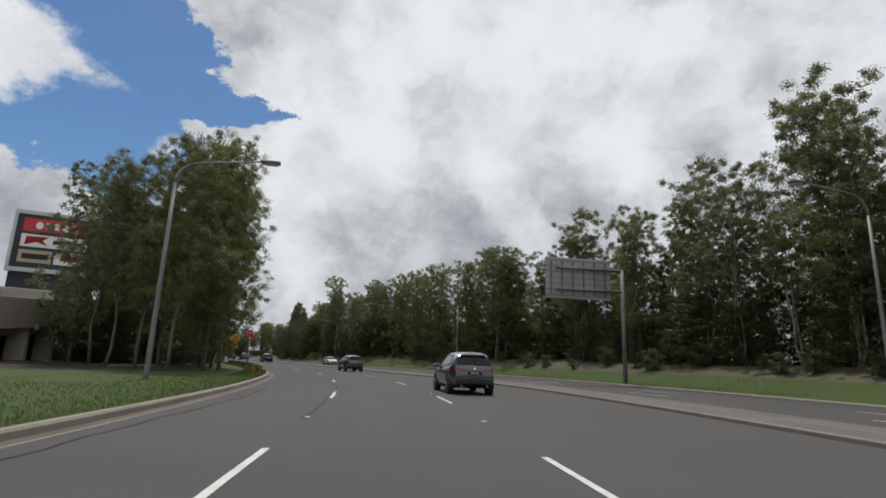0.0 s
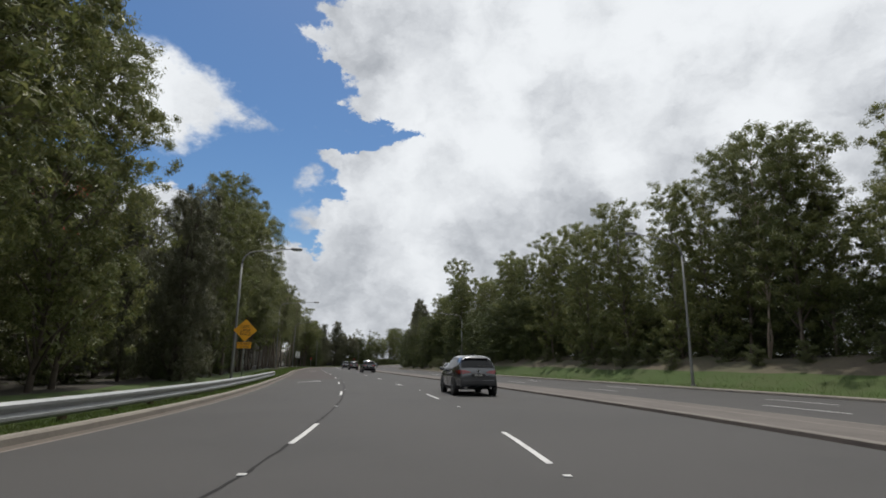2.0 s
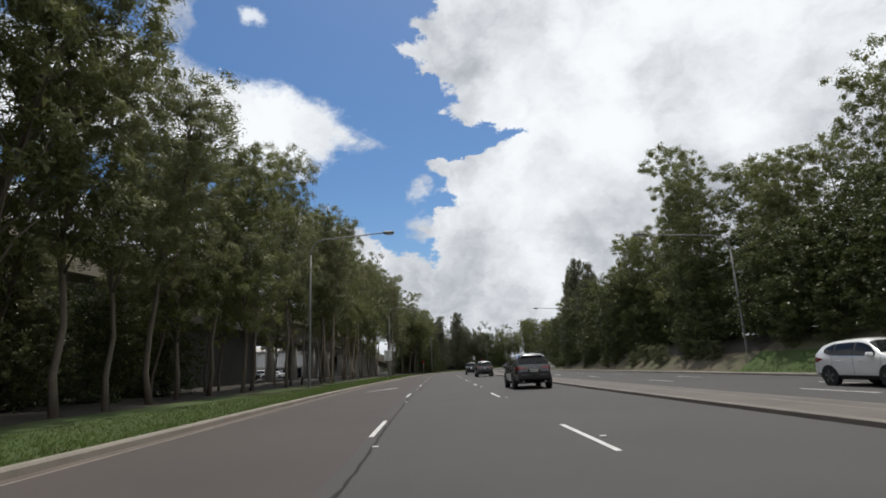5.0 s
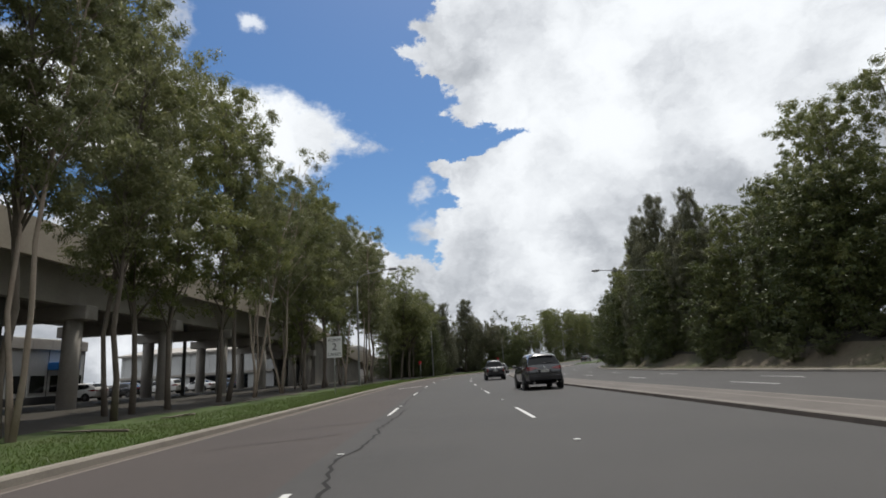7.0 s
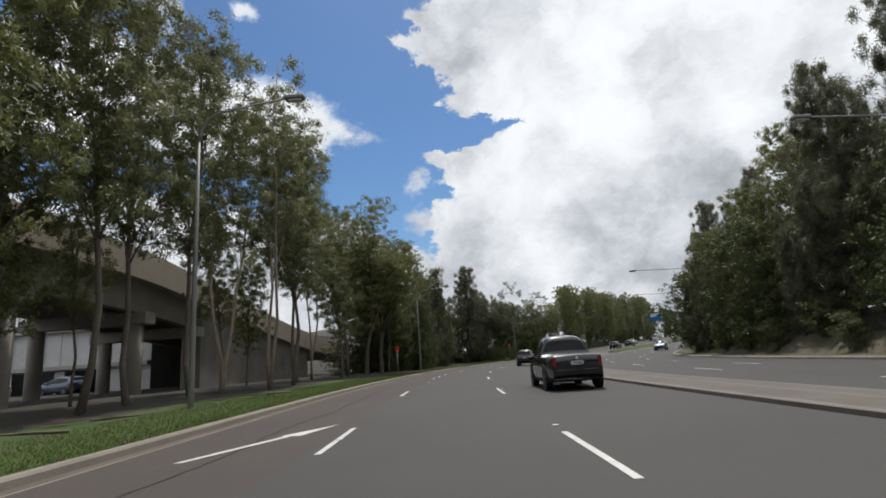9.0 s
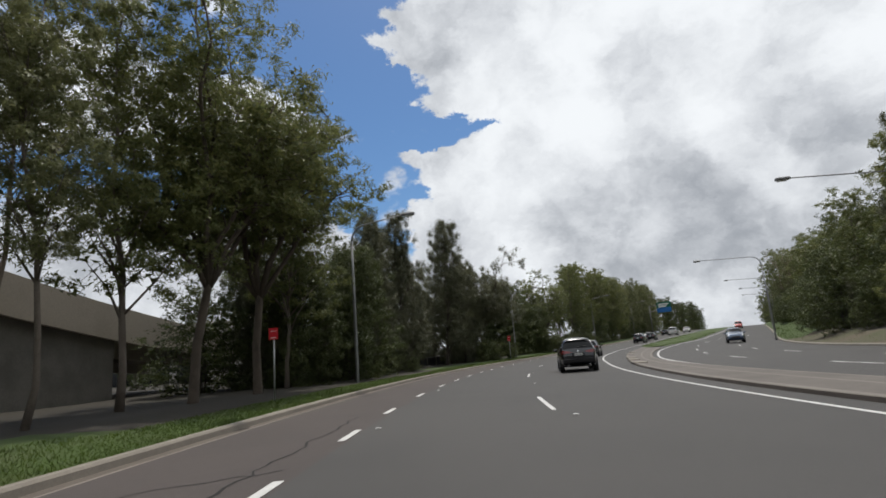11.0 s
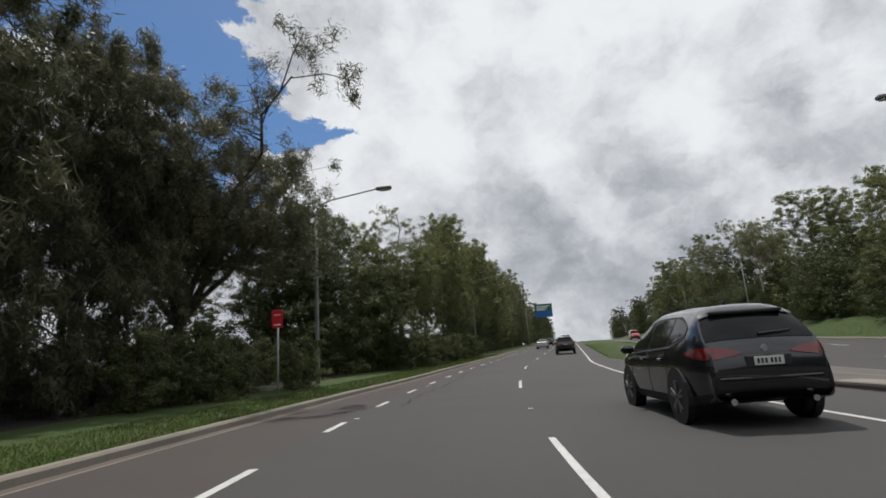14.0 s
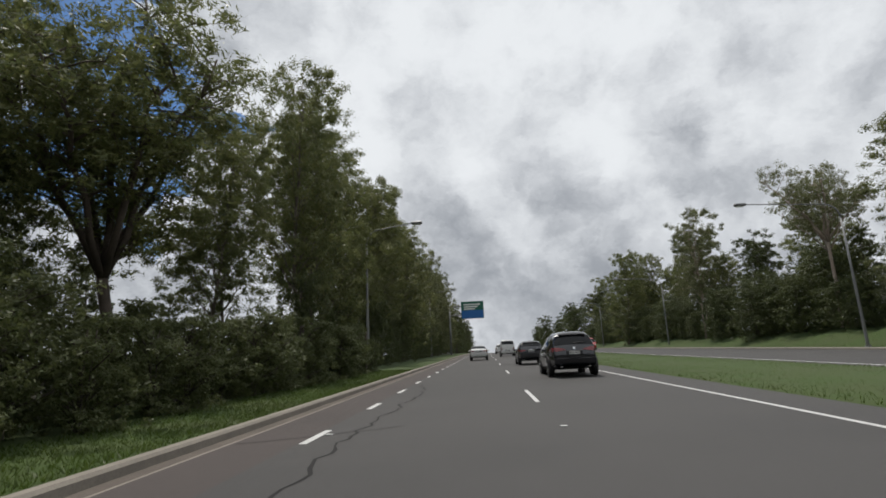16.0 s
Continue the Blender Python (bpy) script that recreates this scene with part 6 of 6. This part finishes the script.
        panel("lower_cladding", 0.02, 0.98, 0.0, 1.15, sgn, TRIM, "black lower cladding", 0.006, 48, 3)
    panel("rear_window", s_at(u=sh["rear"][0]), s_at(u=sh["rear"][1]), 6.15 if kind != "ute" else 6.3, 9, 1, GLASS, "dark tinted glass", 0.008, 7, 5, True)
    panel("windscreen", s_at(u=sh["screen"][0]), s_at(u=sh["screen"][1]), 6.2, 9, 1, GLASS, "dark tinted glass", 0.008, 7, 5, True)
    r = sh["wheel"]
    for u in sh["axles"]:
        for sgn in (1, -1):
            wheel = new("wheel")
            wheel.parent = car
            wheel.matrix_basis = pose(sgn * (sh["w"] - 0.12), u, r)

            def disc(rad, x0, x1, seg=28, bev=0.0):
                bm = bmesh.new()
                bmesh.ops.create_cone(bm, cap_ends=True, segments=seg, radius1=rad, radius2=rad, depth=x1 - x0)
                bmesh.ops.rotate(bm, verts=bm.verts, cent=(0, 0, 0), matrix=Matrix.Rotation(radians(90), 3, "Y"))
                bmesh.ops.translate(bm, verts=bm.verts, vec=((x0 + x1) / 2, 0, 0))
                if bev:
                    bmesh.ops.bevel(bm, geom=[e for e in bm.edges if len({round(v.co.x, 3) for v in e.verts}) == 1], offset=bev, segments=2, affect="EDGES", profile=0.6)
                return bm
            x0, x1 = (-0.10, 0.12) if sgn > 0 else (-0.12, 0.10)
            part("tyre", disc(r, x0, x1, 28, 0.03), RUBBER, wheel, smooth_shade=False)
            e0, e1 = (0.115, 0.128) if sgn > 0 else (-0.128, -0.115)
            rim = part("rim", disc(r * 0.64, e0, e1), TRIM, wheel, "dark rim")
            bm = bmesh.new()
            for s5 in range(5):
                w0 = 2 * math.pi * s5 / 5
                for dw in (-0.16, 0.16):
                    sp = bmesh.ops.create_cube(bm, size=1.0)["verts"]
                    for v in sp:
                        v.co = Vector((v.co.x * 0.02, v.co.y * 0.035, 0.03 + (v.co.z + 0.5) * r * 0.60))
                    bmesh.ops.rotate(bm, verts=sp, cent=(0, 0, 0), matrix=Matrix.Rotation(w0 + dw, 3, "X"))
            bmesh.ops.translate(bm, verts=bm.verts, vec=(e1 + 0.006 if sgn > 0 else e0 - 0.006, 0, 0))
            part("spokes", bm, RIM, wheel, "silver alloy spokes")
            arch = bmesh.new()
            seg = 14
            ring = []
            for i in range(seg + 1):
                w0 = math.pi * (-0.06 + 1.12 * i / seg)
                for rad in (r + 0.02, r + 0.075):
                    for xx in (-0.16, 0.006):
                        ring.append(arch.verts.new((sgn * (sh["w"] + xx), u + rad * math.cos(w0), r + rad * math.sin(w0))))
            for i in range(seg):
                o = 4 * i
                for a, b in ((0, 1), (1, 3), (3, 2), (2, 0)):
                    arch.faces.new([ring[o + a], ring[o + b], ring[o + 4 + b], ring[o + 4 + a]])
            part("wheel_arch", arch, TRIM, body, "black arch cladding")
            part("wheel_well", disc(r + 0.04, -0.10, 0.010 if sgn > 0 else 0.10, 24) if sgn > 0 else disc(r + 0.04, -0.010, 0.10, 24), BLACK, body, "dark wheel well", m=pose(sgn * (sh["w"] - 0.002), u, r))
    rear, front = min(q[0] for q in sh["top"]), max(q[0] for q in sh["top"])
    net = [(i / 200, j / 12, skin(i / 200, j / 12)) for i in range(0, 70) for j in range(24, 100)] if kind in ("suv", "hatch", "sedan") else []

    def on_tail(turn_, z_):
        """Place on the tail's skin at a bearing round its corner and a height, a little proud of it."""
        def miss(p_):
            return (p_.z - z_) ** 2 + (0.8 * (math.atan2(p_.x, rear + 0.75 - p_.y) - turn_)) ** 2
        s_, v_, p_ = min(net, key=lambda q: miss(q[2]))
        step_s, step_v, best = 1 / 400, 1 / 24, miss(p_)
        for _ in range(14):
            moved_ = False
            for a_, b_ in ((step_s, 0), (-step_s, 0), (0, step_v), (0, -step_v)):
                e_ = miss(skin(max(0.0, s_ + a_), v_ + b_))
                if e_ < best:
                    s_, v_, best, moved_ = max(0.0, s_ + a_), v_ + b_, e_, True
            if not moved_:
                step_s, step_v = step_s / 2, step_v / 2
        return skin(s_, v_, 1, 0.012)

    def wrap_light(sgn):
        """A slim lamp that wraps round the rear corner, pointed at both ends."""
        cols, verts_, faces_ = 13, [], []
        for i in range(cols):
            k_ = i / (cols - 1)
            turn_ = radians(24 + 56 * k_)
            half_ = 0.078 * min(1.0, 2.6 * k_ + 0.15, 2.2 * (1 - k_) + 0.06)
            mid_ = zb - 0.135 + 0.02 * k_
            for j_ in range(4):
                q = on_tail(turn_, mid_ + half_ * (j_ / 1.5 - 1))
                verts_.append((sgn * q.x, q.y, q.z))
        for i in range(cols - 1):
            for j_ in range(3):
                faces_.append((4 * i + j_, 4 * i + j_ + 1, 4 * i + j_ + 5, 4 * i + j_ + 4))
        mesh_part("tail_light", mesh_from("tail_light", verts_, faces_, TAIL, None, True), body, "dark red wraparound tail light")
    zb = lerp_table(sh["belt"], rear)
    w = sh["w"]
    for sgn in (1, -1):
        if kind in ("suv", "hatch", "sedan"):
            wrap_light(sgn)
        else:
            part("tail_light", boxed(*sorted((sgn * (w * 0.84), sgn * (w * 0.70))), rear - 0.012, rear + 0.10, 0.72, 1.04, bevel=0.02), TAIL, body, "red tail light")
        panel("headlight", s_at(z=0.92, tail=False), s_at(z=0.76, tail=False), 4.3, 6.9, sgn, HEAD, "clear headlight", 0.012, 4, 8)
        ms = sh["side"][-1][1] - 0.06
        mirror = boxed(*sorted((sgn * (w - 0.04), sgn * (w + 0.19))), ms - 0.07, ms + 0.08, zb - 0.08, zb + 0.07, bevel=0.045)
        part("door_mirror", mirror, paint, body, smooth_shade=False)
        for a in (0.25, -0.72) if len(sh["side"]) == 3 else (0.30,):
            part("door_handle", boxed(*sorted((sgn * (w - 0.03), sgn * (w + 0.020))), a - 0.10, a + 0.10, zb - 0.20, zb - 0.165, bevel=0.008), paint, body)
        for a in (1.02, -0.07, -0.98) if len(sh["side"]) == 3 else (1.08, 0.28, -0.55):
            s = s_at(u=a)
            part("door_gap", tube_bm([skin(s, 1.2 + 0.4 * q, sgn, 0.001) for q in range(8)], [0.004] * 8, 4), BLACK, body, "dark door gap")
        if roof_rails:
            part("roof_rail", tube_bm([(sgn * 0.60, -1.35, 1.64), (sgn * 0.60, -1.2, 1.71), (sgn * 0.60, 0.2, 1.715), (sgn * 0.60, 0.4, 1.63)], [0.016] * 4, 6), TRIM, body)
    part("grille", boxed(-0.42, 0.42, front - 0.14, front + 0.012, 0.50, 0.72, bevel=0.03), TRIM, body, "black grille")
    pz = 0.84 if kind != "van" else 0.70
    backing = part("plate_recess", boxed(-0.30, 0.30, rear - 0.010, rear + 0.06, pz - 0.085, pz + 0.085, bevel=0.02), TRIM, body, "black plate recess")
    plate = part("number_plate", boxed(-0.19, 0.19, rear - 0.020, rear - 0.011, pz - 0.057, pz + 0.057, bevel=0.003), BLACK if dark_plate else PLATE, body, "black number plate" if dark_plate else "pale number plate")
    for i in range(6):
        x = -0.14 + 0.05 * i + (0.02 if i > 2 else 0)
        part("plate_bar", boxed(x - 0.014, x + 0.014, rear - 0.025, rear - 0.021, pz - 0.032, pz + 0.033), PLATE if dark_plate else BLACK, plate, "pale bar" if dark_plate else "dark bar")
    part("bumper_crease", boxed(-w * 0.72, w * 0.72, rear - 0.014, rear + 0.06, 0.60, 0.64, bevel=0.012), paint, body)
    if kind in ("suv", "hatch"):
        u = sh["rear"][1]
        s = s_at(u=u)
        z = profile(s)[1]
        panel("spoiler", s - 0.012, s_at(u=u + 0.20), 6.2, 9, 1, paint, "", 0.030, 4, 5, True)
        part("spoiler_lip", boxed(-0.50, 0.50, u - 0.13, u + 0.06, z - 0.035, z + 0.022, bevel=0.018), TRIM, body, "black spoiler lip")
        part("wiper", tube_bm([skin(s_at(u=sh["rear"][0] + 0.03), 9, 1, 0.03), skin(s_at(u=sh["rear"][0] + 0.05), 8, 1, 0.03), skin(s_at(u=sh["rear"][0] + 0.07), 7.5, 1, 0.025)], [0.016, 0.012, 0.008], 6), TRIM, body)
        for x in (-0.52, 0.52):
            part("exhaust", tube_bm([(x, rear + 0.01, 0.33), (x, rear + 0.25, 0.33)], [0.042, 0.042], 10), CHROME, body, "chrome tailpipe")
        zr = profile(s_at(u=-1.15))[1]
        part("antenna", boxed(-0.02, 0.02, -1.25, -1.07, zr - 0.01, zr + 0.07, bevel=0.008), TRIM, body)
    bm = bmesh.new()
    bmesh.ops.create_cone(bm, cap_ends=True, segments=20, radius1=0.052, radius2=0.046, depth=0.02)
    bmesh.ops.rotate(bm, verts=bm.verts, cent=(0, 0, 0), matrix=Matrix.Rotation(radians(86), 3, "X"))
    su, sz = profile(s_at(z=zb - 0.10))
    bmesh.ops.translate(bm, verts=bm.verts, vec=(0, su - 0.012, sz + 0.012))
    part("badge", bm, CHROME, body, "round chrome badge")
    return car


def park(car, y, d, turn=0.0, z=0.0):
    p = at(y, d, z)
    car.matrix_basis = pose(p.x, p.y, p.z + 0.005, 0, 0, heading(y) + turn)
    return car


# two moving SUVs repeated along the lane, each spot fitted to the camera's view
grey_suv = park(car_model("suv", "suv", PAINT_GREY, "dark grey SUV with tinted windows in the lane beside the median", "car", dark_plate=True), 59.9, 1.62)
dark_suv = park(car_model("suv", "suv", PAINT_DARK, "charcoal SUV with black cladding, a repeat of the grey SUV further along", "car"), 141.5, 2.10)
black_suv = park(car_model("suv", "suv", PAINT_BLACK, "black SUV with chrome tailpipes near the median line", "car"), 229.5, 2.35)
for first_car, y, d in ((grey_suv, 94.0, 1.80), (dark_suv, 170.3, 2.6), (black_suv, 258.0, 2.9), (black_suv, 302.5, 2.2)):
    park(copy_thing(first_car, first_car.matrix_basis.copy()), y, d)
park(car_model("hatchback", "hatch", PAINT_DARK, "charcoal hatchback ahead beside the grass median", "car"), 317.0, 1.9)
park(car_model("pickup_truck", "ute", PAINT_BLACK, "black pickup truck with an open tray on the asphalt", "pickup truck"), 192.0, 2.2)
park(car_model("sedan", "sedan", PAINT_WHITE, "white sedan far ahead in the middle lane", "car"), 336.0, -1.7)
park(car_model("van", "van", PAINT_WHITE, "white van far ahead on the road", "van"), 352.0, 1.9)
park(car_model("hatchback", "hatch", PAINT_WHITE, "white hatchback on the opposite carriageway", "car"), 132.4, 11.8, 180)
park(car_model("suv", "suv", PAINT_BLUE, "slate-blue SUV on the opposite carriageway", "car"), 271.0, 17.2, 180)
park(car_model("van", "van", PAINT_RED, "red van on the opposite carriageway", "van"), 372.0, 16.4, 180)
park(car_model("pickup_truck", "ute", PAINT_GREY, "grey pickup parked under the trees", "pickup truck"), 150.0, -24.5, 70, 0.45)
for y, d, kind, paint, label in ((186, -33, "hatch", PAINT_WHITE, "white hatchback parked behind the ramp"), (192, -34, "sedan", PAINT_DARK, "dark sedan parked behind the ramp"),
                                 (198, -34.5, "suv", PAINT_WHITE, "white SUV parked behind the ramp"), (205, -35, "sedan", PAINT_WHITE, "white sedan parked behind the ramp"),
                                 (212, -36, "hatch", PAINT_BLUE, "blue hatchback parked behind the ramp")):
    park(car_model({"hatch": "hatchback"}.get(kind, kind), kind, paint, label, "car"), y, d, 80, 0.45)

park(car_model("hatchback", "hatch", PAINT_DARK, "dark hatchback far ahead in the middle lane", "car"), 364.0, -1.7)
park(car_model("pickup_truck", "ute", PAINT_WHITE, "white pickup far ahead near the grass median", "pickup truck"), 384.0, 1.9)

# tall mast and power poles far off
mast = thing("power_pole", "tall grey timber power pole far beyond the trees", "power pole", pose(-195, 506, 6.0), "power poles in the distance")
part("pole", tube_bm([(0, 0, -1), (0, 0, 26)], [0.35, 0.22], 8), BARK, mast)
part("crossarm", boxed(-1.6, 1.6, -0.1, 0.1, 24.3, 24.6), BARK, mast)
